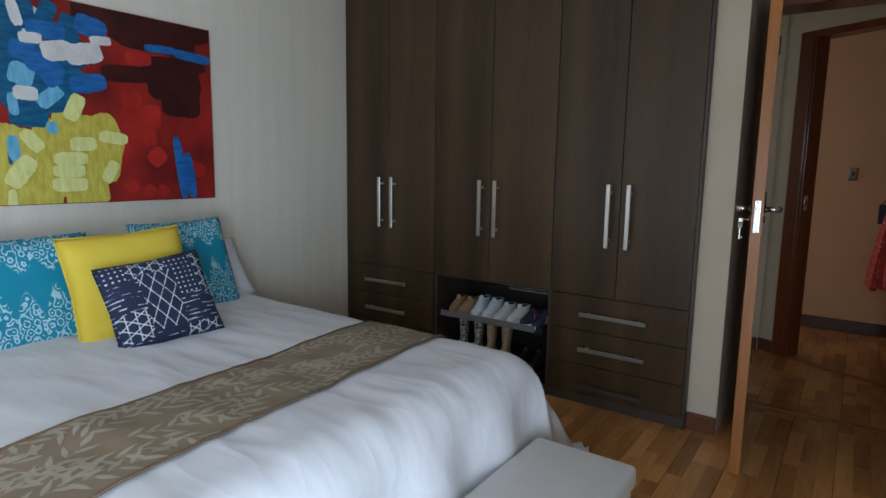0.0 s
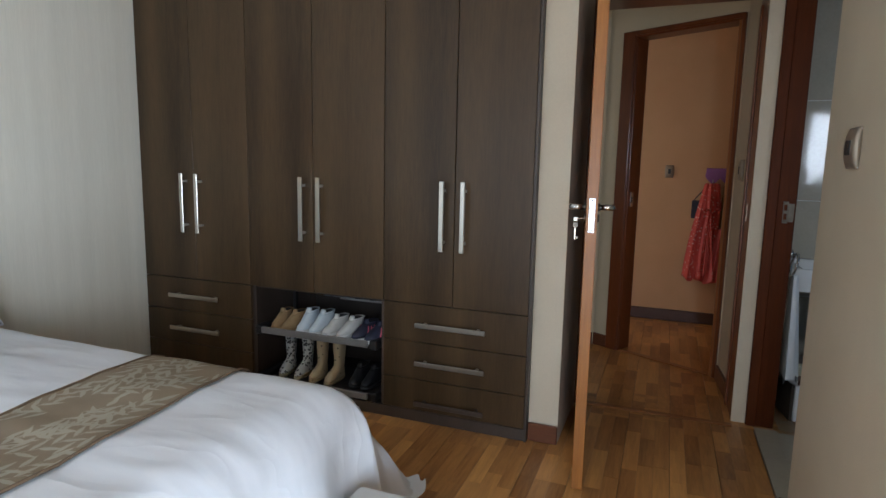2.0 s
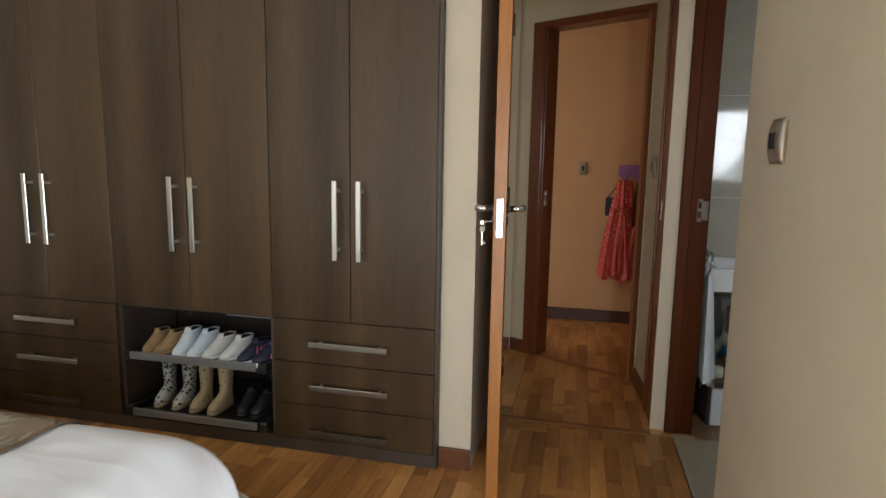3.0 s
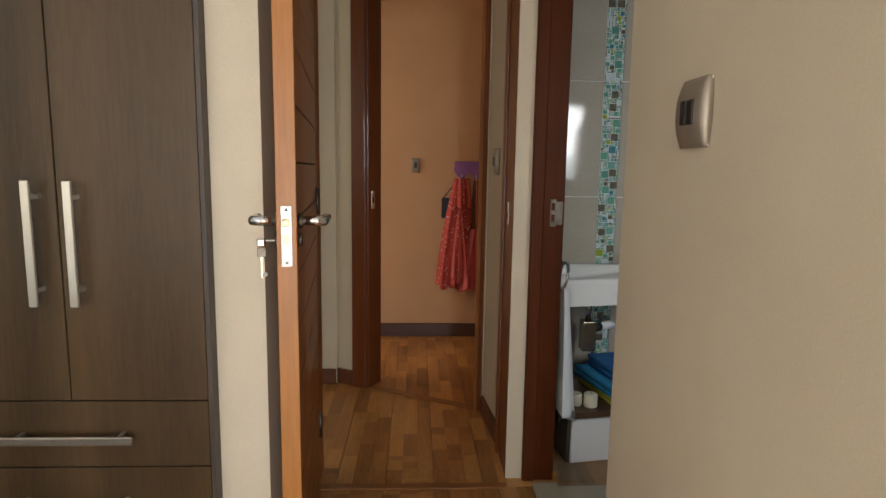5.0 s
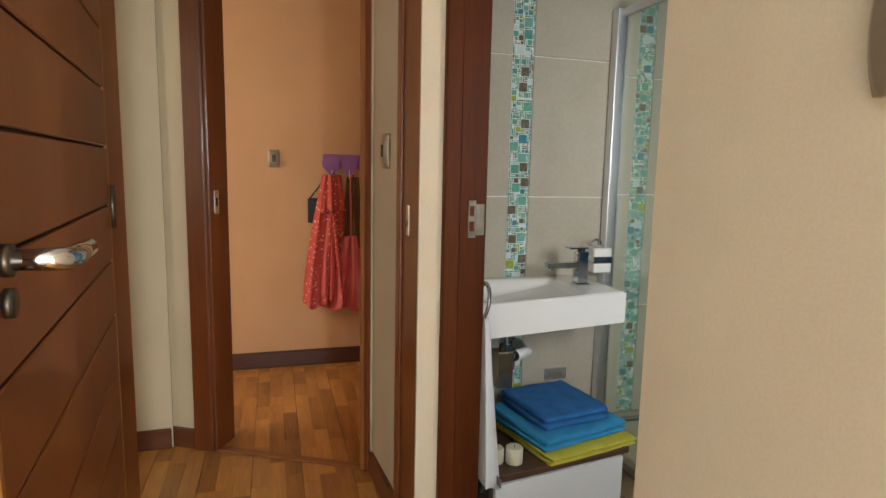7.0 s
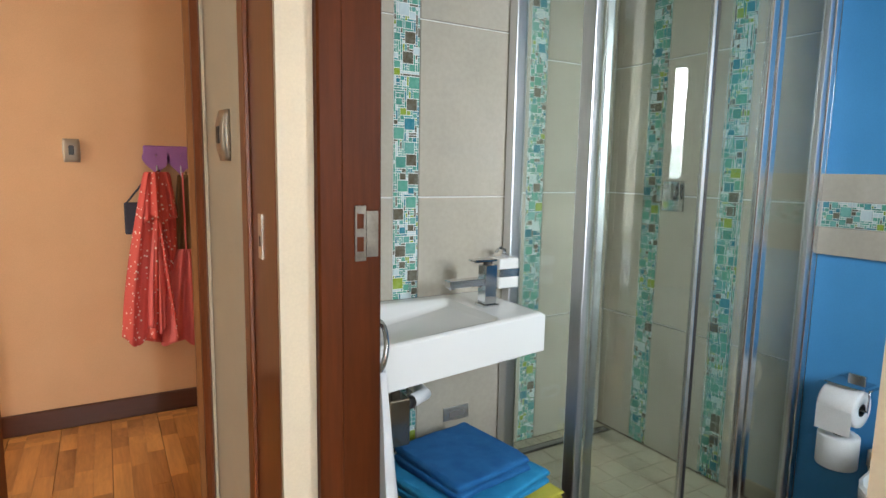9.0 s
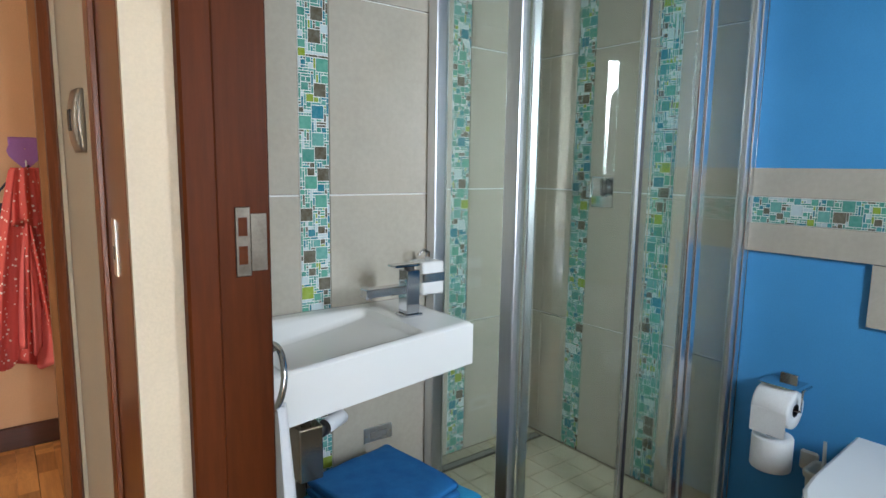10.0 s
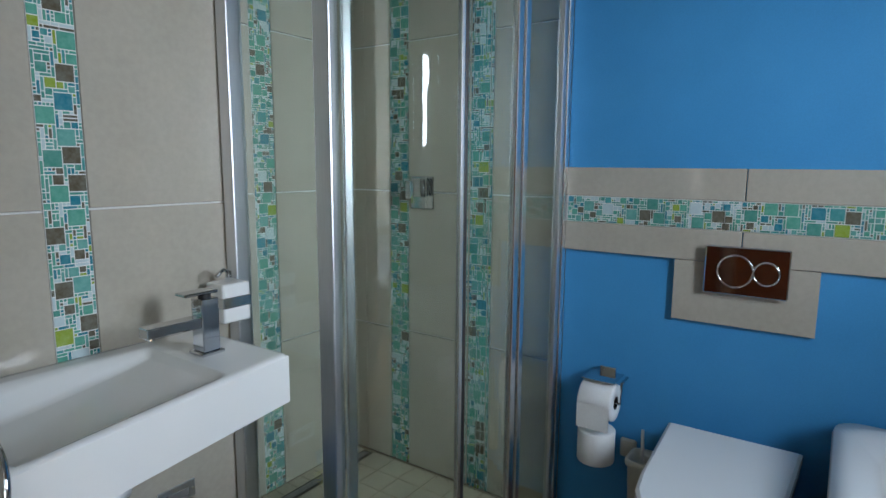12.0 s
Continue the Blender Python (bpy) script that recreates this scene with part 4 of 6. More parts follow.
RT = 0.349
for x, tn in ((-1.535, 6), (-1.458, -4)):
    shoe("small tan suede shoe on the rack", (x, 4.36, RT), tn, M["suede"], M["suede"], M["suede_dark"], 0, 0.92, 0.085)
for x, tn in ((-1.375, 4), (-1.288, -3)):
    shoe("pale blue-white lace-up sneaker on the rack", (x, 4.37, RT), tn, M["shoe_white"], M["shoe_sole"], M["lace_white"], 0, 1.0, 0.10)
for x, tn in ((-1.205, -7), (-1.115, -9)):
    shoe("worn off-white lace-up sneaker on the rack", (x, 4.37, RT), tn, M["shoe_grey"], M["shoe_sole"], M["lace_white"], 0, 1.0, 0.085)
for x, tn in ((-1.025, -8), (-0.95, -10)):
    shoe("navy running shoe with pink laces on the rack", (x, 4.36, RT), tn, M["shoe_navy"], M["shoe_sole"], M["lace_pink"], 0, 1.0, 0.08)
for x, tn in ((-1.53, 12), (-1.425, 6)):
    shoe("white rubber boot with black spots on the rack", (x, 4.395, 0.079), tn, M["boot_spots"], M["boot_sole"], M["black"], 0.235, 0.84)
for x, tn in ((-1.325, 6), (-1.225, 0)):
    shoe("cream rubber boot with dark dots on the rack", (x, 4.385, 0.079), tn, M["boot_cream"], M["boot_cream_sole"], M["boot_cream_sole"], 0.235, 0.84)
for x, tn in ((-1.09, 4), (-1.01, -4)):
    shoe("black lace-up shoe on the rack", (x, 4.42, 0.079), tn, M["black_leather"], M["black"], M["black_leather"], 0, 1.0, 0.09)

# ---- bedroom door, open against the wall end ----
HX, HY = 0.052, 4.735
LX, LY = 0.146, 3.935
DANG = math.degrees(math.atan2(LY - HY, LX - HX))
DW = math.hypot(LX - HX, LY - HY)
door = thing("door", "open grooved timber door with a steel lever handle", "door", (HX, HY, 0), turn=DANG)
# in its own frame: x from hinge to lock edge, y from the passage face (+) to the wall side (-)
T = 0.040
ZG = [0.0515 + 0.1165 * k for k in range(18)]
edges = [0.008] + [z for z in ZG if z > 0.06] + [2.035]
for z0, z1 in zip(edges, edges[1:]):
    part("board", box_bm((0.012, -T + 0.004, z0 + 0.0022), (DW - 0.012, -0.0, z1 - 0.0022), 0.002), M["door_face"], door)
part("core", box_bm((0.012, -T + 0.008, 0.008), (DW - 0.012, -0.006, 2.035)), M["groove"], door, "dark groove between boards")
part("lock_stile", box_bm((DW - 0.012, -T, 0.006), (DW, 0.0005, 2.037), 0.0012), M["door_edge"], door, "paler timber edge")
part("hinge_stile", box_bm((0, -T, 0.006), (0.012, 0.0005, 2.037), 0.0012), M["door_edge"], door)
fz0, fz1 = 1.005, 1.130
plate = part("lock_plate", box_bm((DW, -T / 2 - 0.011, fz0), (DW + 0.0018, -T / 2 + 0.011, fz1), 0.0006), M["lock_steel"], door, "polished steel lock plate")
part("latch", box_bm((DW, -T / 2 - 0.007, 1.088), (DW + 0.009, -T / 2 + 0.006, 1.103), 0.002), M["brass"], plate, "brass latch")
part("deadbolt", box_bm((DW, -T / 2 - 0.006, 1.052), (DW + 0.005, -T / 2 + 0.006, 1.071), 0.001), M["brass"], plate, "brass bolt")
for z in (1.122, 1.013):
    part("screw", tube_bm([(DW + 0.001, -T / 2, z), (DW + 0.0028, -T / 2, z)], 0.003, 10), M["black"], plate)
for sgn, y0 in ((1, 0.0), (-1, -T)):
    hz, hx = 1.095, DW - 0.055
    part("rose", tube_bm([(hx, y0, hz), (hx, y0 + sgn * 0.009, hz)], 0.0155, 24), M["steel_worn"], door, "", True)
    lev = tube_bm([(hx, y0, hz), (hx, y0 + sgn * 0.036, hz), (hx, y0 + sgn * 0.047, hz), (hx - 0.003, y0 + sgn * 0.053, hz), (hx - 0.080, y0 + sgn * 0.056, hz), (hx - 0.085, y0 + sgn * 0.056, hz)], [0.0095, 0.0112, 0.0112, 0.0112, 0.0105, 0.006], 14)
    part("lever", lev, M["chrome"], door, "", True)
    part("keyhole_rose", tube_bm([(hx, y0, 1.055), (hx, y0 + sgn * 0.008, 1.055)], 0.0145, 24), M["steel_worn"], door, "", True)
kx = DW - 0.052
key = part("key", tube_bm([(kx, -T, 1.052), (kx, -T - 0.030, 1.052)], 0.0024, 8), M["chrome"], door, "steel key in the lock")
part("key_bow", box_bm((kx - 0.011, -T - 0.046, 1.040), (kx + 0.011, -T - 0.028, 1.058), 0.003), M["chrome"], key)
part("second_key", box_bm((kx - 0.0015, -T - 0.040, 0.972), (kx + 0.0015, -T - 0.035, 1.022), 0.0005), M["chrome"], key)
part("second_key_bow", box_bm((kx - 0.002, -T - 0.046, 1.018), (kx + 0.002, -T - 0.028, 1.038), 0.001), M["steel_worn"], key)
part("key_bit", box_bm((kx - 0.0012, -T - 0.035, 0.976), (kx + 0.0012, -T - 0.026, 0.984)), M["steel_worn"], key)
for z in (0.25, 1.05, 1.8):
    part("hinge", tube_bm([(0, 0.004, z), (0, 0.004, z + 0.09)], 0.006, 10), M["steel_worn"], door, "", True)

# ---- door frames ----


def frame_part(name, bm, parent, mat=None, lab=""):
    return part(name, bm, mat or M["frame_wood"], parent, lab)


f1 = tagged(new("door_frame_1"), "reddish timber frame of the bedroom door", "door frame", "", "structure")
frame_part("jamb", box_bm((0.752, 4.900, 0), (0.82, 5.175, 2.08), 0.003), f1)
frame_part("jamb", box_bm((-0.011, 4.80, 0), (0.024, 4.99, 2.08), 0.003), f1)
frame_part("head", box_bm((0.024, 4.80, 2.04), (0.752, 4.99, 2.12), 0.003), f1)
frame_part("stop", box_bm((0.742, 5.09, 0), (0.752, 5.14, 2.04), 0.002), f1)
st = frame_part("strike_plate", box_bm((0.7495, 5.005, 0.995), (0.7525, 5.032, 1.082), 0.0008), f1, M["steel"], "worn steel strike plate")
frame_part("strike_slot", box_bm((0.749, 5.012, 1.02), (0.7496, 5.024, 1.04)), st, M["black"])

f2 = tagged(new("door_frame_2"), "reddish timber frame of the bathroom door", "door frame", "", "structure")
# jamb and casing carry their shade in the timber colour; the head doesn't
frame_part("jamb", box_bm((0.822, 4.868, 0), (0.937, 4.884, 2.08), 0.003), f2, M["frame_shaded"])
frame_part("casing", box_bm((0.814, 4.858, 0), (0.860, 4.884, 2.1), 0.004), f2, M["frame_shaded"])
frame_part("head", box_bm((0.852, 4.03, 2.08), (0.937, 4.884, 2.119), 0.003), f2)
st = frame_part("strike_plate", box_bm((0.884, 4.8655, 1.003), (0.906, 4.8682, 1.105), 0.0008), f2, M["steel_worn"], "worn steel strike plate")
frame_part("strike_lip", box_bm((0.906, 4.8650, 1.010), (0.930, 4.8675, 1.095), 0.0005), st, M["steel_worn"])
for z in (1.006, 1.048):
    frame_part("strike_slot", box_bm((0.888, 4.8650, z + 0.015), (0.901, 4.8656, z + 0.042)), st, M["frame_shaded"])

f3 = tagged(new("door_frame_3"), "reddish timber frame in the slanted wall", "door frame", "", "structure")
f3.matrix_world = SLANT
frame_part("jamb", box_bm((KO[0] + 0.001, -0.012, 0), (KO[0] + 0.026, 0.122, KO[2]), 0.004), f3)
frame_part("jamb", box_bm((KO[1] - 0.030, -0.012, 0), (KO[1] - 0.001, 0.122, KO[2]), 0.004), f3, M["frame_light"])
frame_part("head", box_bm((KO[0] + 0.001, -0.0125, KO[2] - 0.026), (KO[1] - 0.001, 0.1225, KO[2] - 0.001), 0.004), f3)
for a, b in ((KO[0] - 0.075, KO[0] + 0.012), (KO[1] - 0.010, KO[1] + 0.012)):
    frame_part("casing", box_bm((a, -0.022, 0), (b, -0.001, KO[2] + 0.012), 0.005), f3)
frame_part("head_casing", box_bm((KO[0] - 0.075, -0.024, KO[2] - 0.014), (KO[1] + 0.012, -0.0015, KO[2] + 0.014), 0.005), f3)
st = frame_part("strike_plate", box_bm((KO[0] + 0.0255, 0.02, 0.99), (KO[0] + 0.0285, 0.05, 1.085), 0.0008), f3, M["alu_bright"], "bright steel strike plate")
frame_part("strike_slot", box_bm((KO[0] + 0.0282, 0.028, 1.02), (KO[0] + 0.0288, 0.042, 1.055)), st, M["black"])

# ---- skirting and thresholds ----
sk = M["skirting"]
structure("baseboard", box_bm((-0.1445, 4.272, 0), (-0.0115, 4.289, 0.085), 0.004), sk, "reddish timber skirting at the wall end", "baseboard")
structure("baseboard", box_bm((-2.0, 5.907, 0), (-0.05, 5.924, 0.085), 0.004), sk, "reddish timber skirting in the hall", "baseboard")
b1 = structure("baseboard", box_bm((0.0, -0.017, 0), (KO[0] - 0.076, -0.001, 0.085), 0.004), sk, "reddish timber skirting on the slanted wall", "baseboard")
b1.matrix_world = SLANT
structure("baseboard", prism_bm([(0.749, 5.177), (0.765, 5.177), (0.735, 5.515), (0.719, 5.515)], 0, 0.085), sk, "reddish timber skirting in the hall", "baseboard")
structure("baseboard", box_bm((-1.5, KY - 0.018, 0), (1.7, KY - 0.001, 0.095), 0.004), M["skirting_dark"], "dark timber skirting in the far room", "baseboard")
structure("baseboard", box_bm((WL + 0.001, WB, 0), (WL + 0.018, 4.24, 0.085), 0.004), sk, "reddish timber skirting behind the bed", "baseboard")
structure("baseboard", box_bm((0.822, WB, 0), (WR - 0.001, 4.03, 0.085), 0.004), sk, "reddish timber skirting below the switch", "baseboard")
structure("baseboard", box_bm((BX - 0.016, 4.06, 0), (BX - 0.001, 4.88, 0.075), 0.004), M["skirting"], "reddish timber skirting below the blue wall", "baseboard")
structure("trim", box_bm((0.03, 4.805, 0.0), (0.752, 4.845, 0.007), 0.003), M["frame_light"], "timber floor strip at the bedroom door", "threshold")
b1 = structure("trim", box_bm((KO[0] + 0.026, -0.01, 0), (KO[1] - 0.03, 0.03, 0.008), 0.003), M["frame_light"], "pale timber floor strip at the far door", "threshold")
b1.matrix_world = SLANT
structure("trim", box_bm((0.852, 4.022, 0.0), (0.948, 4.846, 0.002), 0.001), M["tile_floor"], "beige tiled sill at the bathroom opening", "threshold")


def rocker_switch(label, m, keys, w=0.105, h=0.125):
    """A curved cover plate with dark rockers; x across, z up, y out."""
    e = new("light_switch")
    e.matrix_world = m
    tagged(e, label, "light switch")
    n, rings = 10, []
    bm = bmesh.new()
    back = []
    for i in range(n + 1):
        u = 2 * i / n - 1
        bow = 0.0 + 0.010 * (1 - u * u)
        hh = h / 2 * (1 - 0.06 * u * u)
        ww = w / 2 * (1 - 0.10 * u * u)
        rings.append([(-ww, 0.0, u * hh), (-ww, 0.006 + bow * 0.6, u * hh), (-ww + 0.008, 0.009 + bow, u * hh), (ww - 0.008, 0.009 + bow, u * hh), (ww, 0.006 + bow * 0.6, u * hh), (ww, 0.0, u * hh)])
    loft_bm(rings, bm)
    part("cover_plate", bm, M["silver_plate"], e, "", True)
    kw = 0.020
    for k in range(keys):
        x = (k - (keys - 1) / 2) * 0.024
        part("rocker", box_bm((x - kw / 2, 0.012, -0.019), (x + kw / 2, 0.0215, 0.021), 0.002), M["black"], e, "black rocker")
    part("back_plate", box_bm((-w / 2 + 0.004, 0.0, -h / 2 + 0.004), (w / 2 - 0.004, 0.004, h / 2 - 0.004), 0.001), M["white_lac"], e)
    return e


rocker_switch("champagne switch plate with two black rockers", pose(WR, 3.695, 1.306, 0, 0, 90), 2, 0.10, 0.118)
rocker_switch("pale switch plate with one dark rocker", pose(0.385, KY, 1.228, 0, 0, 180), 1, 0.066, 0.105)
rocker_switch("pale curved switch plate on the hall wall", pose(0.7515, 5.342, 1.243, 0, 0, 95), 1, 0.075, 0.125)

# ---- bathroom ----
basin = thing("washbasin", "white rectangular wall-hung ceramic washbasin", "washbasin", (1.31, 5.35, 0.62))
basin_inv = basin.matrix_world.inverted()
BA0, BA1, BB0, BB1, BT, BO = 0.985, 1.595, 5.168, 5.513, 0.764, 0.650


def basin_bm():
    """A slab with a rounded rim and a bowl that slopes up to one end."""
    bm = bmesh.new()
    nx, ny = 70, 34
    r = 0.006
    g = []
    for i in range(nx + 1):
        row = []
        for j in range(ny + 1):
            x = BA0 + (BA1 - BA0) * i / nx
            f0 = BB0 - 0.17 * (BA1 - x)
            y = f0 + (BB1 - f0) * j / ny
            u = (x - 1.035) / (1.428 - 1.035)
            d = 0.0
            if 0 <= u <= 1:
                e = min(min(y - f0 - 0.02, 5.462 - y) / 0.03, (x - 1.035) / 0.03, (1.428 - x) / 0.008)
                if e > 0:
                    e = min(1, e)
                    d = (0.012 + 0.062 * (1 - u) ** 0.75) * (e * e * (3 - 2 * e))
            edge = min(x - BA0, BA1 - x, y - f0)
            z = BT - d - (r - math.sqrt(max(0, r * r - (r - min(edge, r)) ** 2)))
            row.append(bm.verts.new((x, y, z)))
        g.append(row)
    for i in range(nx):
        for j in range(ny):
            bm.faces.new((g[i][j], g[i + 1][j], g[i + 1][j + 1], g[i][j + 1]))
    rim = [g[i][0] for i in range(nx + 1)] + [g[nx][j] for j in range(1, ny + 1)] + [g[i][ny] for i in range(nx - 1, -1, -1)] + [g[0][j] for j in range(ny - 1, 0, -1)]
    low = [bm.verts.new((v.co.x, v.co.y, BO)) for v in rim]
    n = len(rim)
    for k in range(n):
        bm.faces.new((rim[k], low[k], low[(k + 1) % n], rim[(k + 1) % n]))
    bm.faces.new(low)
    bmesh.ops.recalc_face_normals(bm, faces=bm.faces)
    bmesh.ops.transform(bm, matrix=basin_inv, verts=bm.verts)
    return bm


slab = part("bowl", basin_bm(), M["ceramic"], basin, "", True)
for p in slab.data.polygons:
    p.use_smooth = abs(p.normal.z) > 0.25
bm = box_bm((1.06, 5.31, BT - 0.0725), (1.10, 5.375, BT - 0.0685), 0.002)
bmesh.ops.transform(bm, matrix=basin_inv, verts=bm.verts)
part("waste_slot", bm, M["chrome"], basin, "chrome waste")

tap = thing("basin_mixer", "square chrome basin mixer tap", "tap", (1.49, 5.317, BT))
part("base_plate", box_bm((-0.029, -0.026, 0), (0.029, 0.026, 0.008), 0.002), M["chrome"], tap)
part("body", box_bm((-0.021, -0.021, 0.008), (0.021, 0.021, 0.128), 0.002), M["chrome"], tap)
part("spout", box_bm((-0.142, -0.018, 0.066), (-0.020, 0.018, 0.088), 0.002), M["chrome"], tap)
part("outlet", tube_bm([(-0.126, 0, 0.067), (-0.126, 0, 0.060)], 0.009, 14), M["chrome"], tap)
part("lever", box_bm((-0.058, -0.02, 0.138), (0.022, 0.02, 0.145), 0.002), M["chrome"], tap)
part("cartridge", tube_bm([(0, 0, 0.126), (0, 0, 0.139)], 0.014, 16), M["black"], tap)

soap = thing("soap_dispenser", "white square wall soap dispenser with a chrome band", "soap dispenser", (1.642, 5.445, 0.787))
part("bottle", box_bm((-0.040, -0.033, 0), (0.040, 0.04, 0.10), 0.006, seg=2), M["ceramic"], soap)
part("band", box_bm((-0.0415, -0.035, 0.038), (0.0415, 0.042, 0.066), 0.002), M["chrome"], soap, "chrome band")
part("mount", box_bm((-0.02, 0.04, 0.036), (0.02, 0.069, 0.068), 0.001), M["chrome"], soap)
part("pump_neck", tube_bm([(0, 0, 0.10), (0, 0, 0.128)], 0.008, 12), M["chrome"], soap, "", True)
part("pump_spout", tube_bm([(0, 0, 0.126), (-0.02, -0.008, 0.134), (-0.042, -0.014, 0.122)], 0.005, 10), M["chrome"], soap, "", True)

trap = thing("bottle_trap", "chrome bottle trap with a white wall pipe", "drain pipe", (1.19, 5.33, 0.385))
part("tailpipe", tube_bm([(0, 0, 0.14), (0, 0, 0.258)], 0.014, 16), M["chrome"], trap, "", True)
# chrome bottle; the brown it mirrors is coloured in
part("bottle", box_bm((-0.032, -0.032, 0), (0.032, 0.032, 0.140), 0.004, seg=2), M["brown_reflection"], trap, "square chrome bottle with brown reflections in its colour")
part("collar", tube_bm([(0.03, 0.008, 0.105), (0.062, 0.024, 0.105)], 0.021, 16), M["black"], trap, "", True)
part("wall_pipe", tube_bm([(0.058, 0.022, 0.105), (0.125, 0.055, 0.105), (0.135, 0.178, 0.105)], 0.020, 16), M["white_lac"], trap, "white plastic pipe", True)

plate = thing("access_plate", "small grey cover plate on the tiled wall", "cover plate", (1.508, BY, 0.343))
part("cover", box_bm((-0.05, -0.006, -0.024), (0.05, 0.0, 0.024), 0.002), M["alu"], plate)
part("insert", box_bm((-0.03, -0.0085, -0.012), (0.03, -0.006, 0.010), 0.001), M["rail_grey"], plate)
for x in (-0.043, 0.043):
    part("screw", tube_bm([(x, -0.006, 0), (x, -0.0082, 0)], 0.004, 10), M["steel"], plate)

low = thing("low_cabinet", "low white-fronted cabinet with a brown top", "cabinet", (1.257, 5.297, 0), turn=9)
part("body", box_bm((-0.275, -0.255, 0.0), (0.275, 0.145, 0.198), 0.001), M["laminate_side"], low)
part("front", box_bm((-0.262, -0.272, 0.006), (0.262, -0.2555, 0.190), 0.0015), M["white_lac"], low, "glossy white front")
part("top", box_bm((-0.285, -0.275, 0.199), (0.285, 0.15, 0.222), 0.002), M["cabinet_top"], low, "brown wood-grain top")

TZ = 0.2222


def towel(label, x0, x1, y0, y1, z, thick, mat, turn, layers=2):
    """A folded towel with rounded folds and a soft, uneven nap."""
    cx, cy = (x0 + x1) / 2, (y0 + y1) / 2
    e = thing("folded_towel", label, "towel", (cx, cy, z), "folded towels", turn=turn)
    w, d = x1 - x0, y1 - y0
    for k in range(layers):
        h = thick / layers
        bm = bmesh.new()
        nx, nt = 30, 28
        rings = []
        for i in range(nx + 1):
            x = -w / 2 + w * i / nx
            ring = []
            for j in range(nt):
                t = 2 * math.pi * j / nt
                yy = math.copysign(abs(math.cos(t)) ** 0.25, math.cos(t)) * d / 2
                zz = math.copysign(abs(math.sin(t)) ** 0.7, math.sin(t)) * h / 2
                n = noise.noise(Vector((x * 9 + k, yy * 9, z * 20))) * 0.006 + noise.noise(Vector((x * 45, yy * 45, zz * 50 + k))) * 0.0018
                s = 1 - 0.06 * (1 - math.cos(min(1, min(i, nx - i) / 2) * math.pi / 2)) * 0
                ring.append((x + noise.noise(Vector((yy * 14, k, z))) * 0.008, yy * s + n * 0.6, h * k + h / 2 + zz * s + max(n, -h * 0.2) * (1 if zz > 0 and k == layers - 1 else 0)))
            rings.append(ring)
        loft_bm(rings, bm)
        part("fold", bm, mat, e, "", True)
    return e


towel("yellow folded towel at the bottom of the pile", 1.20, 1.575, 5.03, 5.40, TZ, 0.034, M["towel_yellow"], 12)
towel("bright blue folded towel in the pile", 1.185, 1.55, 5.06, 5.42, TZ + 0.035, 0.046, M["towel_blue"], 14)
towel("dark blue folded towel on top of the pile", 1.23, 1.50, 5.10, 5.40, TZ + 0.082, 0.052, M["towel_deep"], 10)
candle_2 = thing("candle", "short round cream candle beside the hanging towel", "candle", (1.075, 5.085, TZ))
part("wax", loft_bm([oval(0, 0, z, r, r, 24, 1.0) for z, r in ((0, 0.027), (0.003, 0.029), (0.046, 0.029), (0.050, 0.026), (0.046, 0.018))]), M["wax"], candle_2, "", True)
candle = thing("candle", "short round cream candle on the cabinet", "candle", (1.135, 5.065, TZ))
part("wax", loft_bm([oval(0, 0, z, r, r, 24, 1.0) for z, r in ((0, 0.027), (0.003, 0.029), (0.052, 0.029), (0.056, 0.026), (0.052, 0.018))]), M["wax"], candle, "", True)
part("wick", tube_bm([(0, 0, 0.05), (0.001, 0, 0.062)], 0.001, 6), M["black"], candle)

ring = thing("towel_ring", "round chrome towel ring on the wall", "towel ring", (0.951, 4.985, 0.848))
part("wall_mount", tube_bm([(0, 0, 0), (0.012, 0, 0)], 0.024, 20), M["chrome"], ring, "", True)
part("post", tube_bm([(0.01, 0, 0), (0.030, 0, 0)], 0.008, 12), M["chrome"], ring, "", True)
part("ring", tube_bm([(0.024 + 0.010 * math.cos(a), 0.056 * math.sin(a), -0.052 + 0.056 * math.cos(a)) for a in [2 * math.pi * k / 40 for k in range(40)]], 0.006, 10, closed=True), M["chrome"], ring, "", True)


def hanging_bm(top, bottom, width0, width1, z0, z1, depth, folds, seed, n=36, m=26, flare=0.0):
    """A gathered cloth that hangs and spreads downwards; x across, y out."""
    rng = random.Random(seed)
    ph = [rng.uniform(0, 6) for _ in range(4)]
    bm = bmesh.new()
    rings = []
    for i in range(m + 1):
        t = i / m
        z = z0 + (z1 - z0) * t
        w = width0 + (width1 - width0) * t ** 0.8 * (1 + flare * math.sin(math.pi * t))
        cx = top + (bottom - top) * t
        front, back = [], []
        for j in range(n + 1):
            u = 2 * j / n - 1
            f = depth * (0.35 + 0.65 * t) * (0.5 * math.sin(u * folds + ph[0]) + 0.3 * math.sin(u * folds * 1.9 + ph[1] + t)) * (1 - u ** 6)
            hem = 0.018 * math.sin(u * folds * 0.8 + ph[2]) * t ** 3
            front.append((cx + u * w / 2, -depth * (0.3 + 0.7 * t) * (1 - u * u) ** 0.5 - f * 0.6, z + hem))
            back.append((cx + u * w / 2, 0.0, z + hem))
        rings.append(front + back[::-1])
    loft_bm(rings, bm)
    return bm


bm = hanging_bm(0, 0.02, 0.05, 0.20, 0.748, 0.225, 0.058, 9, 3)
ob = thing("hand_towel", "white hand towel hanging from the ring", "towel", (0.972, 4.975, 0), turn=90)
part("cloth", bm, M["cotton"], ob, "", True)
part("label_tag", box_bm((-0.075, -0.052, 0.236), (-0.035, -0.047, 0.262), 0.001), M["rail_grey"], ob, "grey sewn tag")

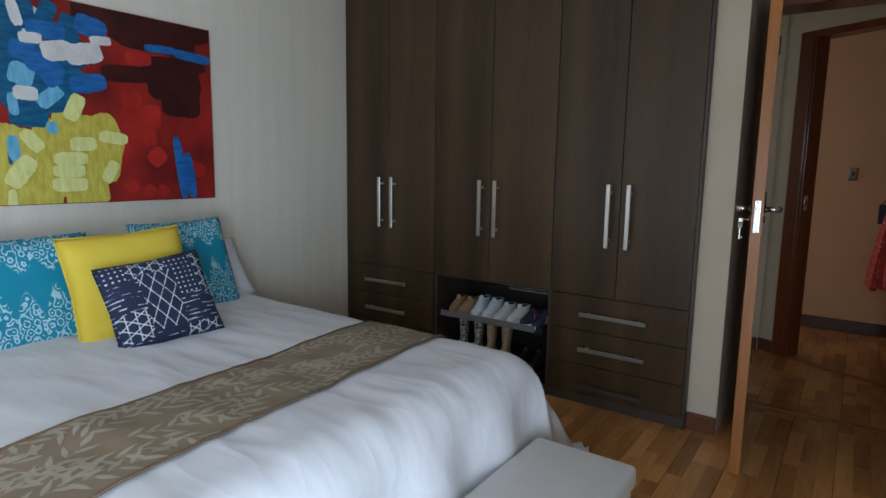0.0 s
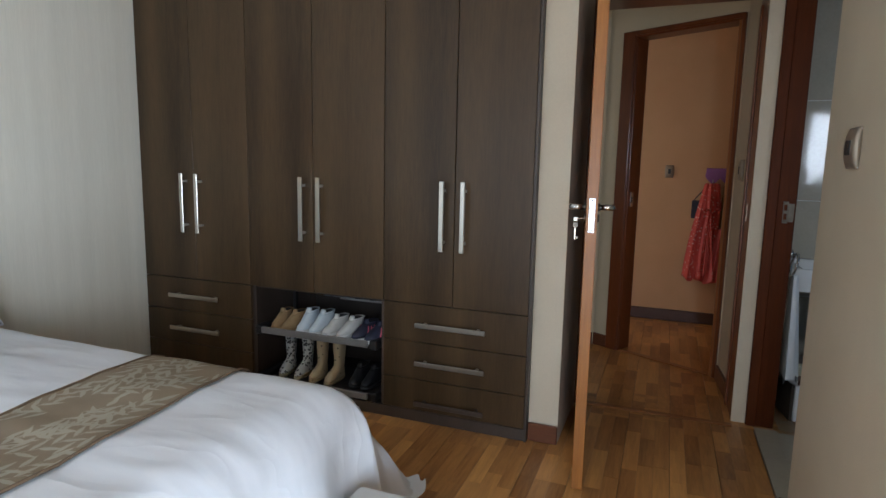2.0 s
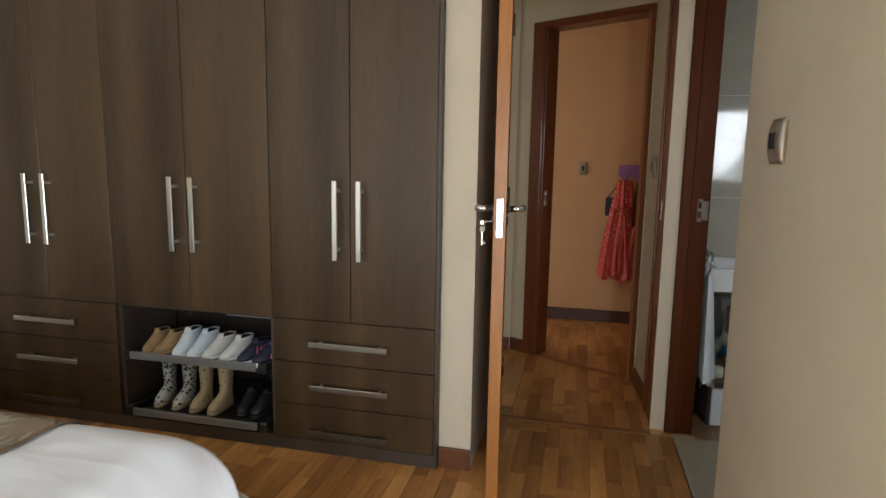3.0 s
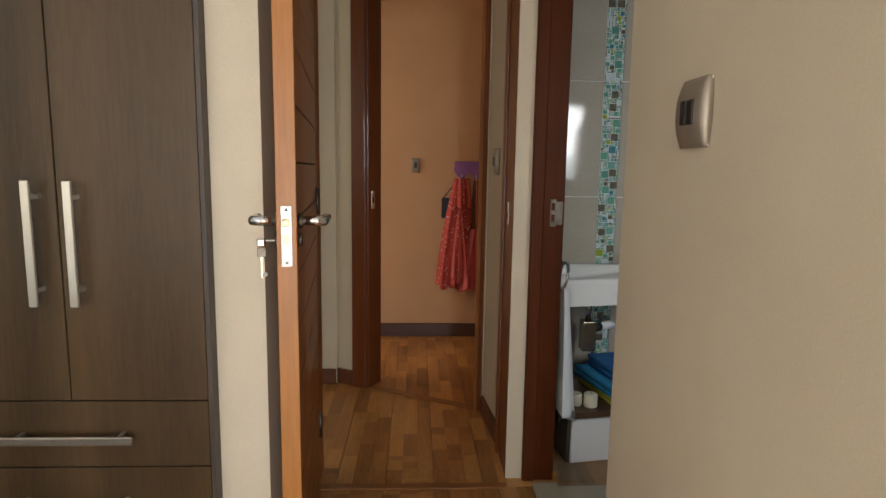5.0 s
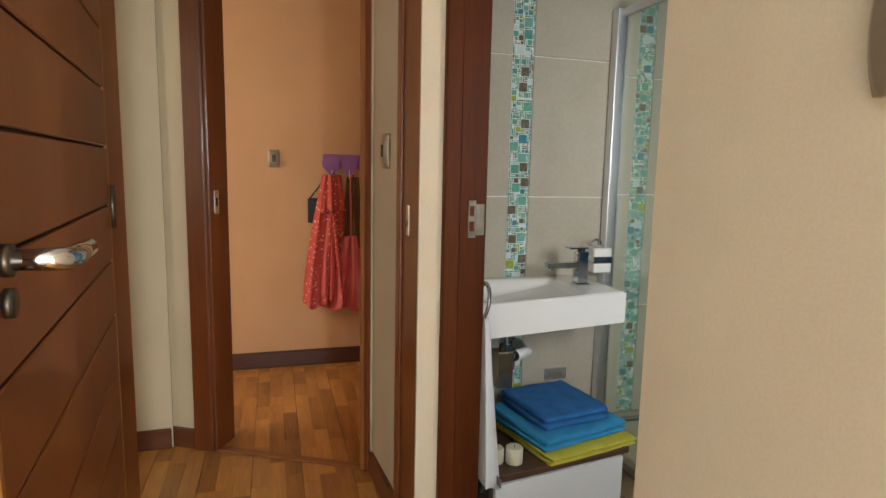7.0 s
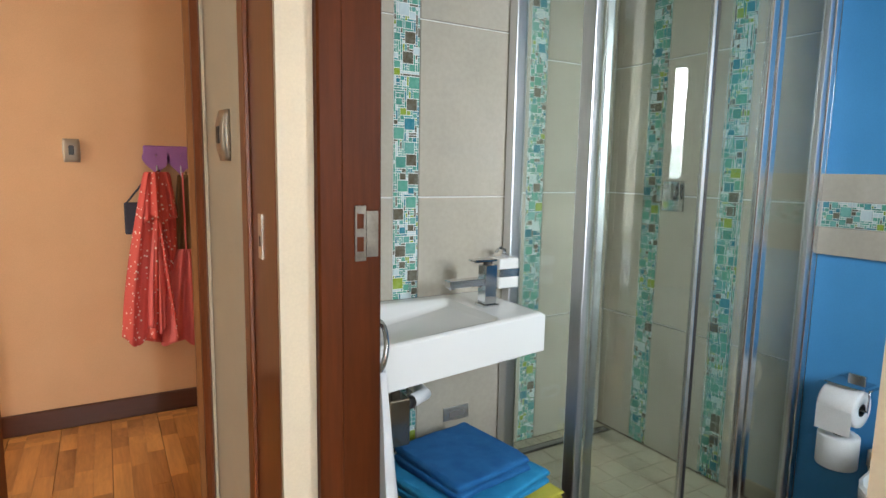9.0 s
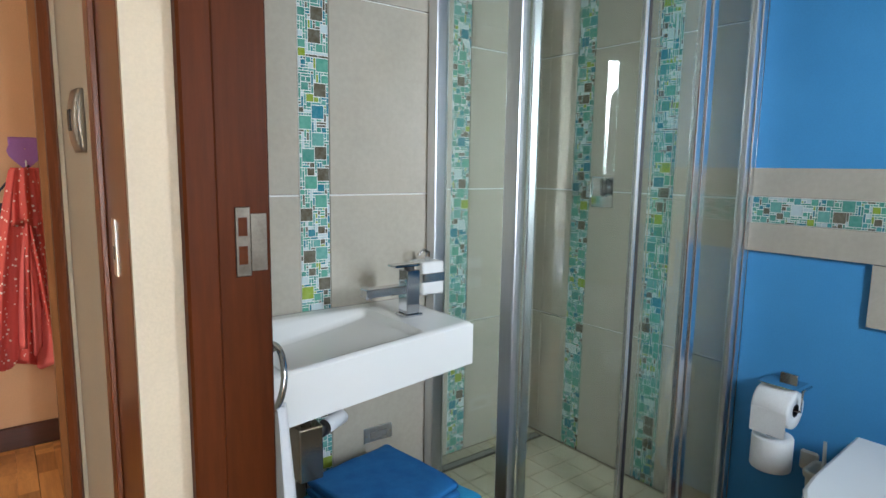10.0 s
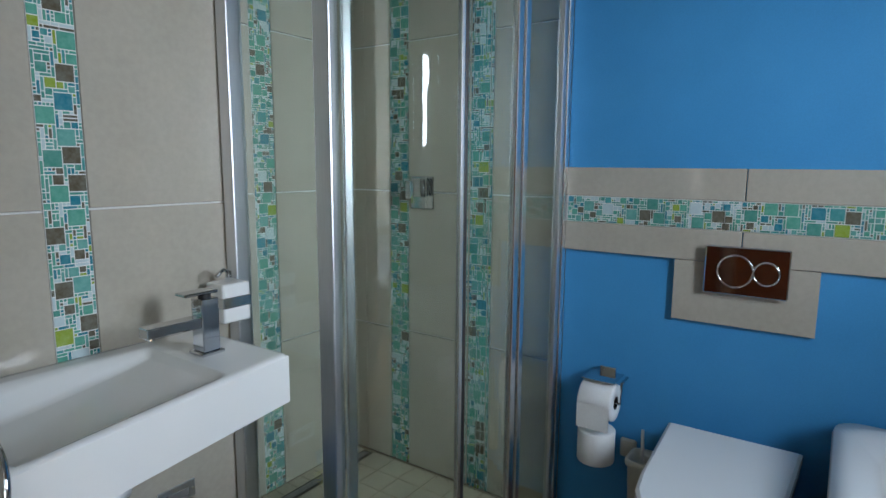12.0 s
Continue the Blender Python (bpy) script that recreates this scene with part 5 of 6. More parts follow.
# toilet, bath and their fittings
wc = thing("toilet", "white wall-hung toilet with a closed lid", "toilet", (BX, 4.362, 0.05))


def dee(x0, x1, hw, z, n=10):
    """Plan of a seat: square at the wall, rounded at the front."""
    pts = [(x0, -hw, z), (x0, hw, z)]
    for k in range(n + 1):
        a = math.pi / 2 - math.pi * k / n
        pts.append((x1 + 0.12 - 0.12 * 0 - (0.12 + 0.0) * 0 - 0.16 * math.copysign(abs(math.cos(a)) ** 0.6, math.cos(a)) * 1.0 - 0.12, hw * (1 - 0.14 * abs(math.cos(a))) * 0.9 * math.copysign(abs(math.sin(a)) ** 0.55, math.sin(a)), z))
    return pts


part("bowl", loft_bm([dee(-0.01, -0.34, 0.10, 0.10), dee(-0.002, -0.37, 0.14, 0.2), dee(-0.002, -0.39, 0.158, 0.33), dee(-0.002, -0.395, 0.16, 0.385)]), M["ceramic"], wc, "", True)
part("seat", loft_bm([dee(-0.07, -0.398, 0.162, 0.386), dee(-0.07, -0.40, 0.163, 0.392), dee(-0.07, -0.40, 0.163, 0.400)]), M["ceramic"], wc)
part("lid", loft_bm([dee(-0.075, -0.398, 0.160, 0.401), dee(-0.073, -0.40, 0.163, 0.406), dee(-0.073, -0.40, 0.163, 0.416), dee(-0.08, -0.393, 0.155, 0.421)]), M["ceramic"], wc, "smooth white lid")
for y in (-0.08, 0.08):
    part("hinge", tube_bm([(-0.055, y - 0.02, 0.398), (-0.055, y + 0.02, 0.398)], 0.012, 12), M["chrome"], wc, "", True)

tub = thing("bathtub", "white bathtub with rounded rim", "bathtub", (1.745, 3.735, 0))


def rrect(hx, hy, z, r, n=6):
    pts = []
    for cx, cy, a0 in ((hx - r, hy - r, 0), (-hx + r, hy - r, 90), (-hx + r, -hy + r, 180), (hx - r, -hy + r, 270)):
        for k in range(n + 1):
            a = radians(a0 + 90 * k / n)
            pts.append((cx + r * math.cos(a), cy + r * math.sin(a), z))
    return pts


part("shell", loft_bm([rrect(0.70, 0.37, 0.0, 0.05), rrect(0.71, 0.395, 0.46, 0.06), rrect(0.72, 0.41, 0.545, 0.06), rrect(0.715, 0.405, 0.56, 0.06), rrect(0.68, 0.37, 0.563, 0.08), rrect(0.63, 0.32, 0.548, 0.12), rrect(0.58, 0.28, 0.25, 0.15), rrect(0.5, 0.22, 0.12, 0.15)]), M["ceramic"], tub, "", True)
part("overflow", tube_bm([(0.61, 0, 0.40), (0.602, 0, 0.40)], 0.025, 16), M["chrome"], tub, "", True)

flush = thing("flush_plate", "polished chrome flush plate with two round buttons", "flush plate", (BX - 0.022, 4.368, 0.911))
part("plate", box_bm((-0.010, -0.101, -0.065), (0.0, 0.101, 0.065), 0.003), M["chrome"], flush)
for y, r in ((0.025, 0.043), (-0.049, 0.030)):
    part("button_ring", tube_bm([(-0.0105, y + r * math.cos(a), r * math.sin(a)) for a in [2 * math.pi * k / 40 for k in range(40)]], 0.0028, 8, closed=True), M["chrome"], flush, "", True)
    part("button", tube_bm([(-0.009, y, 0), (-0.0115, y, 0)], r - 0.004, 36), M["chrome"], flush)


def paper_roll(name, label, m, mat):
    e = new(name)
    e.matrix_world = m
    tagged(e, label, "toilet roll", "toilet rolls")
    n = 32
    circ = lambda r, z: [(r * math.cos(2 * math.pi * k / n), r * math.sin(2 * math.pi * k / n), z) for k in range(n)]
    bm = loft_bm([circ(0.019, -0.05), circ(0.054, -0.05), circ(0.056, -0.046), circ(0.056, 0.046), circ(0.054, 0.05), circ(0.019, 0.05), circ(0.019, -0.05)], caps=False)
    part("paper", bm, M["paper"], e, "", True)
    bm = loft_bm([circ(0.019, -0.051), circ(0.0195, 0.051), circ(0.0165, 0.051), circ(0.0165, -0.051), circ(0.019, -0.051)], caps=False)
    part("core", bm, M["black"], e, "dark hollow core")
    return e


r1 = paper_roll("toilet_roll", "white toilet roll hanging on its holder", pose(2.405, 4.728, 0.487, 90, 0, 0), None)
part("loose_sheet", box_bm((-0.0565, -0.075, -0.049), (-0.0555, 0.0, 0.049)), M["paper"], r1)
paper_roll("toilet_roll", "spare white toilet roll standing on the lower pin", pose(2.405, 4.732, 0.344, 0, 0, 0), None)
holder = thing("roll_holder", "chrome holder with a rod for toilet rolls", "roll holder", (BX, 4.728, 0.549))
part("flap", box_bm((-0.10, -0.05, 0.002), (-0.002, 0.05, 0.005), 0.001), M["chrome"], holder)
part("mount", box_bm((-0.014, -0.025, -0.022), (-0.0005, 0.025, 0.022), 0.002), M["chrome"], holder)
part("rod", tube_bm([(-0.012, -0.062, 0), (-0.075, -0.064, 0), (-0.075, -0.064, -0.062), (-0.075, 0.05, -0.062)], 0.004, 10), M["chrome"], holder, "", True)
part("pin", tube_bm([(-0.075, 0.004, -0.062), (-0.075, 0.004, -0.16), (-0.075, 0.004, -0.255)], 0.004, 10), M["chrome"], holder, "", True)
part("pin_foot", tube_bm([(-0.075, 0.004, -0.258), (-0.075, 0.004, -0.2555)], 0.03, 20), M["chrome"], holder, "", True)

brush = thing("toilet_brush", "toilet brush in a cream wall-mounted cup", "toilet brush", (2.405, 4.583, 0.19))
sq = lambda h, z: [(x, y, z) for x, y, _ in rrect(h, h, z, h * 0.4, 4)]
part("cup", loft_bm([sq(0.034, 0.0), sq(0.038, 0.005), sq(0.043, 0.13), sq(0.048, 0.135), sq(0.050, 0.15), sq(0.046, 0.155), sq(0.038, 0.15), sq(0.030, 0.02)]), M["cream_pot"], brush, "", True)
part("stick", tube_bm([(0, 0.004, 0.03), (0.0, 0.012, 0.235)], [0.006, 0.0045], 10), M["steel"], brush, "", True)
part("bristles", tube_bm([(0, 0.004, 0.03), (0, 0.006, 0.10)], [0.02, 0.024], 14), M["cotton"], brush)
part("bracket", box_bm((0.03, -0.02, 0.11), (0.074, 0.02, 0.145), 0.004), M["cream_pot"], brush)
part("mount", box_bm((0.060, 0.045, 0.105), (0.0735, 0.095, 0.165), 0.006), M["cream_pot"], brush)

mixer = thing("shower_mixer", "square chrome shower mixer on the tiles", "shower mixer", (BX, 5.452, 1.092))
part("plate", box_bm((-0.008, -0.052, -0.068), (-0.0005, 0.052, 0.052), 0.003), M["chrome"], mixer)
part("body", tube_bm([(-0.007, -0.008, 0.01), (-0.04, -0.008, 0.01)], 0.022, 20), M["chrome"], mixer, "", True)
bm = box_bm((-0.054, -0.03, -0.022), (-0.040, 0.012, 0.045), 0.003)
part("lever", bm, M["chrome"], mixer)
part("grip", box_bm((-0.064, 0.012, -0.03), (-0.050, 0.034, 0.035), 0.003), M["chrome"], mixer)

# shower screen of four panes on alu posts
screen = thing("shower_screen", "framed clear glass corner shower screen", "shower screen", (1.72, 5.155, 0))
sinv = screen.matrix_world.inverted()
PX, PY, QX, QY = 1.72, 5.155, 2.17, 4.90      # ends of the two fixed panes
arc = [(QX - (QX - PX) * math.cos(radians(a)), PY - (PY - QY) * math.sin(radians(a))) for a in [5 * k for k in range(13)] + [60 + 2.5 * k for k in range(1, 13)]]
bow = [Vector(p) for p in arc]                # the two doors curve outwards and meet off the middle
SP = [Vector((PX, BY - 0.003)), bow[0], bow[12], bow[24], Vector((BX - 0.002, QY))]
ST = 1.825


def bar(name, a, b, w, d, z0, z1, mat, label="", bev=0.004):
    """An upright or rail of width w between plan points a and b."""
    di = (b - a).normalized()
    nn = Vector((-di.y, di.x)) * d / 2
    poly = [a - nn, b - nn, b + nn, a + nn]
    bm = prism_bm([(p.x, p.y) for p in poly], z0, z1)
    if bev:
        bmesh.ops.bevel(bm, geom=list(bm.edges), offset=bev, segments=2, affect="EDGES", profile=0.5)
    bmesh.ops.transform(bm, matrix=sinv, verts=bm.verts)
    return part(name, bm, mat, screen, label)



def swept(name, pts, d, z0, z1, mat, label=""):
    """A thin upright sheet or rail along a chain of plan points."""
    side = []
    for i, p in enumerate(pts):
        t = (pts[min(i + 1, len(pts) - 1)] - pts[max(i - 1, 0)]).normalized()
        side.append(Vector((-t.y, t.x)) * d / 2)
    poly = [p + n for p, n in zip(pts, side)] + [p - n for p, n in zip(pts, side)][::-1]
    bm = prism_bm([(p.x, p.y) for p in poly], z0, z1)
    bmesh.ops.transform(bm, matrix=sinv, verts=bm.verts)
    ob = part(name, bm, mat, screen, label)
    if len(pts) > 2 and mat is not M["glass"]:
        for f in ob.data.polygons:
            f.use_smooth = abs(f.normal.z) < 0.5 and f.area > 0.002
    return ob


for run in ([SP[0], SP[1]], bow[:13], bow[12:], [SP[3], SP[4]]):
    swept("rail", run, 0.024, 0.012, 0.040, M["alu"])
    swept("rail", run, 0.024, ST - 0.03, ST, M["alu"])
    g = swept("pane", run, 0.006, 0.040, ST - 0.03, M["glass"], "clear safety glass")
    g.visible_shadow = False
ex = Vector((1, 0))
bar("wall_channel", SP[0] + Vector((-0.012, -0.045)), SP[0] + Vector((-0.012, -0.002)), 0, 0.05, 0.0, ST, M["alu"], "brushed aluminium wall channel")
bar("post", SP[1] - Vector((0, 0.022)), SP[1] + Vector((0, 0.03)), 0, 0.032, 0.0, ST, M["alu"], "brushed aluminium post")
bar("post", SP[1] + Vector((0.014, -0.03)), SP[1] + Vector((0.034, -0.042)), 0, 0.022, 0.0, ST, M["alu_bright"])
d2 = (bow[14] - bow[10]).normalized()
d3 = (bow[24] - bow[22]).normalized()
bar("door_edge", SP[2] - d2 * 0.012, SP[2] - d2 * 0.001, 0, 0.02, 0.02, ST - 0.02, M["alu_bright"], "bright aluminium door edge", 0.002)
bar("door_seal", SP[2] + d2 * 0.001, SP[2] + d2 * 0.011, 0, 0.014, 0.02, ST - 0.02, M["black"], "dark magnetic seal", 0.002)
bar("post", SP[3] - d3 * 0.035, SP[3] - d3 * 0.006, 0, 0.024, 0.0, ST, M["alu_bright"])
bar("post", SP[3] + ex * 0.004, SP[3] + ex * 0.032, 0, 0.026, 0.0, ST, M["alu_bright"])
bar("wall_channel", SP[4] - ex * 0.060, SP[4] - ex * 0.036, 0, 0.026, 0.0, ST, M["alu"])
bar("wall_channel", SP[4] - ex * 0.030, SP[4] - ex * 0.001, 0, 0.032, 0.0, ST, M["alu_bright"])

# ---- far room ----
hooks = thing("hook_rack", "purple hook rack with heart-shaped boards", "hook rack", (0.828, KY, 1.19))


def heart_bm(cx, s, y0, y1):
    n, pts = 24, []
    for k in range(n):
        t = 2 * math.pi * k / n
        pts.append((cx + s * 0.062 * math.sin(t) ** 3, s * 0.0042 * (13 * math.cos(t) - 5 * math.cos(2 * t) - 2 * math.cos(3 * t) - math.cos(4 * t))))
    bm = bmesh.new()
    a = [bm.verts.new((x, y0, z)) for x, z in pts]
    b = [bm.verts.new((x, y1, z)) for x, z in pts]
    bm.faces.new(a)
    bm.faces.new(b[::-1])
    for k in range(n):
        bm.faces.new((a[k], b[k], b[(k + 1) % n], a[(k + 1) % n]))
    bmesh.ops.recalc_face_normals(bm, faces=bm.faces)
    return bm


part("board", box_bm((-0.17, -0.012, 0.028), (0.26, -0.001, 0.070), 0.004), M["purple"], hooks)
for k in range(4):
    part("heart", heart_bm(-0.118 + 0.1 * k, 0.95, -0.022, -0.0125), M["purple"], hooks)
    part("hook", tube_bm([(-0.118 + 0.1 * k, -0.02, -0.02), (-0.118 + 0.1 * k, -0.03, -0.055), (-0.118 + 0.1 * k, -0.05, -0.068), (-0.118 + 0.1 * k, -0.062, -0.05)], 0.003, 8), M["cotton"], hooks, "", True)


def hung(name, label, cat, at, bm, mat, strap=None):
    e = thing(name, label, cat, at)
    part("cloth", bm, mat, e, "", True)
    if strap:
        part("strap", tube_bm(strap, 0.004, 8), mat, e, "", True)
    return e


d1 = hung("dress", "red dress with white dots hanging from a hook", "dress", (0.708, KY - 0.03, 0),
          hanging_bm(0.0, -0.045, 0.11, 0.26, 1.135, 0.375, 0.07, 9, 4, 64, 44, 0.22), M["dress"], [(0, -0.03, 1.11), (0.0, -0.03, 1.145)])
part("bodice", hanging_bm(0.0, 0.005, 0.10, 0.15, 1.142, 0.93, 0.085, 7, 12, 30, 16, 0.1), M["dress"], d1, "gathered dotted bodice", True)
part("sash", hanging_bm(-0.01, 0.055, 0.05, 0.085, 1.05, 0.40, 0.10, 6, 9, 24, 30, 0.3), M["dress"], d1, "dotted sash", True)
part("underskirt", hanging_bm(-0.01, -0.025, 0.03, 0.10, 0.95, 0.43, 0.095, 6, 15, 24, 24, 0.3), M["coral"], d1, "plain coral panel", True)
hung("skirt", "plain coral skirt hanging from a hook", "skirt", (0.80, KY - 0.075, 0), hanging_bm(0.01, -0.01, 0.07, 0.20, 0.79, 0.365, 0.07, 6, 6, 36, 26, 0.35), M["coral"], [(0.01, -0.03, 0.78), (0.01, 0.0, 1.14)])
hung("cardigan", "brown and dark garment hanging among the dresses", "clothing", (0.83, KY - 0.02, 0), hanging_bm(0, 0.0, 0.07, 0.13, 1.13, 0.72, 0.05, 6, 8), M["suede_dark"], [(0, -0.02, 1.11), (0, -0.02, 1.145)])
bag = thing("handbag", "small dark navy bag hanging behind the dress", "bag", (0.625, KY - 0.014, 0.86))
part("pouch", box_bm((-0.055, -0.012, 0), (0.075, 0.012, 0.145), 0.008, seg=2), M["shoe_navy"], bag)
part("strap", tube_bm([(-0.045, -0.006, 0.14), (0.03, -0.01, 0.24), (0.095, -0.02, 0.29)], 0.004, 8), M["shoe_navy"], bag, "", True)

# ---- windows ----


def window(name, label, m, w, h, bars):
    """Frame, mullions and panes; x across, z up, y through the wall."""
    e = new(name)
    e.matrix_world = m
    tagged(e, label, "window", "", "structure")
    t = 0.05
    for lo, hi in (((-w / 2, 0, 0), (-w / 2 + t, 0.06, h)), ((w / 2 - t, 0, 0), (w / 2, 0.06, h)), ((-w / 2 + t, 0, 0), (w / 2 - t, 0.06, t)), ((-w / 2 + t, 0, h - t), (w / 2 - t, 0.06, h))):
        part("window_frame", box_bm(lo, hi, 0.004), M["white_lac"], e)
    xs = [-w / 2 + t + (w - 2 * t) * k / (bars + 1) for k in range(bars + 2)]
    for x in xs[1:-1]:
        part("mullion", box_bm((x - 0.02, 0.005, t), (x + 0.02, 0.055, h - t), 0.003), M["white_lac"], e)
    for a, b in zip(xs, xs[1:]):
        g = part("pane", box_bm((a + 0.005, 0.028, t - 0.01), (b - 0.005, 0.032, h - t + 0.01)), M["glass"], e)
        g.visible_shadow = False
    return e


window("window_1", "wide white-framed bedroom window", pose(-1.2, WB - 0.10, 0.28), 2.0, 1.94, 2)
window("window_2", "small white-framed bathroom window", pose(1.67, BS - 0.10, 1.10), 0.34, 0.685, 0)
window("window_3", "white-framed window of the far room", pose(-1.53, 6.33, 0.8, 0, 0, 90), 0.66, 1.3, 0)
window("window_4", "white-framed window at the hall's end", pose(-2.03, 5.425, 0.85, 0, 0, 90), 0.65, 1.25, 0)
window("window_5", "tall glazed door in the bedroom's side wall", pose(WR + 0.09, 0.65, 0.06, 0, 0, 90), 1.5, 2.1, 1)

# ---- wall tiles and mosaic ----
cube_me = mesh_of(box_bm((-0.5, -0.5, -0.5), (0.5, 0.5, 0.5)), "piece", M["mosaic"])


def wall_piece(name, parent, lo, hi, mat, bevel=0.0012):
    ob = new(name, mesh_of(box_bm(lo, hi, bevel), name, mat))
    ob.parent = parent
    return ob


ROWS = [(0.0, 0.546), (0.549, 1.084), (1.087, 1.625), (1.628, 2.166), (2.169, H)]
by = {o.name: o for o in scene.objects}
for z0, z1 in ROWS:
    for a, b in ((0.951, 1.2645), (1.3555, WA - 0.0105)):
        wall_piece("tile", by["wall_bath_basin"], (a, BY, z0 + 0.001), (b, BY + 0.0095, z1 - 0.001), M["tile"])
    wall_piece("tile", by["wall_bath_basin"], (WA - 0.0095, BY + 0.002, z0 + 0.001), (WA + 0.0105, SY + 0.009, z1 - 0.001), M["tile"])
    for a, b in ((WA + 0.012, 2.0085), (2.0985, BX - 0.001)):
        wall_piece("tile", by["wall_shower"], (a, SY, z0 + 0.001), (b, SY + 0.0095, z1 - 0.001), M["tile"])
    for a, b in ((4.887, 5.1595), (5.2505, 5.5175), (5.6085, SY - 0.001)):
        wall_piece("tile", by["wall_shower_side"], (BX, a, z0 + 0.001), (BX + 0.0095, b, z1 - 0.001), M["tile"])
for z0, z1 in ((0.927, 1.0145), (1.0955, 1.181)):
    for a, b in ((3.21, 3.78), (3.783, 4.3825), (4.3855, 4.884)):
        wall_piece("tile", by["wall_blue"], (BX - 0.012, a, z0), (BX - 0.0005, b, z1), M["tile"])
wall_piece("tile", by["wall_blue"], (BX - 0.0125, 4.201, 0.755), (BX - 0.0005, 4.552, 0.9255), M["tile"])
wall_piece("grout_bed", by["wall_blue"], (BX - 0.007, 3.21, 1.0135), (BX - 0.0004, 4.884, 1.0965), M["grout"], 0)


def mosaic(parent, origin, across, up, out, cols, rows, seed, single=True, unit=0.0073):
    """Large, middling and tiny glass pieces fitted together on a grid, in wide white joints."""
    rng = random.Random(seed)
    used = [[False] * rows for _ in range(cols)]
    small = bmesh.new()
    o, a, u, w = Vector(origin), Vector(across), Vector(up), Vector(out)
    j = 0.00115
    bed_lo, bed_hi = o - w * 0.003, o + a * cols * unit + u * rows * unit + w * 0.0028
    wall_piece("grout_bed", parent, [min(p, q) for p, q in zip(bed_lo, bed_hi)], [max(p, q) for p, q in zip(bed_lo, bed_hi)], M["grout"], 0)

    def fits(x, y, sx, sy):
        return x + sx <= cols and y + sy <= rows and not any(used[x + p][y + q] for p in range(sx) for q in range(sy))

    def lay(x, y, sx, sy):
        for p in range(sx):
            for q in range(sy):
                used[x + p][y + q] = True
        w0, h0 = sx * unit - 2 * j, sy * unit - 2 * j
        c = o + a * (x + sx / 2) * unit + u * (y + sy / 2) * unit
        if single and sx * sy >= 9:
            ob = new("tessera", cube_me)
            ob.matrix_world = Matrix((*[(a[r] * w0, u[r] * h0, w[r] * 0.004, c[r] + w[r] * 0.002) for r in range(3)], (0, 0, 0, 1)))
            ob.parent = parent
            ob.matrix_parent_inverse = parent.matrix_world.inverted()
        else:
            vs = [small.verts.new(c + a * (w0 / 2 * s) + u * (h0 / 2 * t) + w * d) for d in (0.001, 0.004) for s, t in ((-1, -1), (1, -1), (1, 1), (-1, 1))]
            for f in ((4, 5, 6, 7), (0, 1, 5, 4), (1, 2, 6, 5), (2, 3, 7, 6), (3, 0, 4, 7)):
                small.faces.new([vs[k] for k in f])
    spots = [(x, y) for x in range(cols) for y in range(rows)]
    area = cols * rows
    for size, tries in ((5, area // 78), (3, area // 55)):
        for _ in range(tries):
            for _ in range(12):
                x, y = rng.choice(spots)
                if fits(x, y, size, size):
                    lay(x, y, size, size)
                    break
    sizes = [(2, 2)] * 5 + [(1, 1)] * 4 + [(1, 3), (3, 1), (4, 1), (1, 4)] * 2 + [(1, 2), (2, 1)] * 3
    for y in range(rows):
        for x in range(cols):
            if used[x][y]:
                continue
            for _ in range(6):
                sx, sy = rng.choice(sizes)
                if fits(x, y, sx, sy):
                    break
            else:
                sx = sy = 1
            lay(x, y, sx, sy)
    ob = new("tesserae", mesh_of(small, "tesserae", M["mosaic_small"]))
    ob.parent = parent
    ob["kind"] = "stuff"


mosaic(by["wall_bath_basin"], (1.2662, BY + 0.0055, 0.0), (1, 0, 0), (0, 0, 1), (0, -1, 0), 12, 300, 21)
mosaic(by["wall_shower"], (2.0098, SY + 0.0055, 0.0), (1, 0, 0), (0, 0, 1), (0, -1, 0), 12, 300, 22, False)
mosaic(by["wall_shower_side"], (BX + 0.0055, 5.5192, 0.0), (0, 1, 0), (0, 0, 1), (-1, 0, 0), 12, 300, 23, False)
mosaic(by["wall_shower_side"], (BX + 0.0055, 5.1612, 0.0), (0, 1, 0), (0, 0, 1), (-1, 0, 0), 12, 300, 24, False)
mosaic(by["wall_blue"], (BX - 0.007, 3.215, 1.016), (0, 1, 0), (0, 0, 1), (-1, 0, 0), 256, 12, 25, True, 0.0065)

# ---- floors, piece by piece ----
fl = by["floor"]
TF = 0.0115


def tile_floor(x0, x1, y0, y1, size, inset=None):
    nx, ny = round((x1 - x0) / size), round((y1 - y0) / size)
    me = mesh_of(box_bm((-size / 2 + 0.0018, -size / 2 + 0.0018, 0), (size / 2 - 0.0018, size / 2 - 0.0018, TF), 0.001), "floor_tile", M["tile_floor"])
    for i in range(nx):
        for k in range(ny):
            x, y = x0 + (i + 0.5) * size, y0 + (k + 0.5) * size
            ob = new("floor_tile", me)
            ob.parent = fl
            ob.location = (x, y, -0.0119)


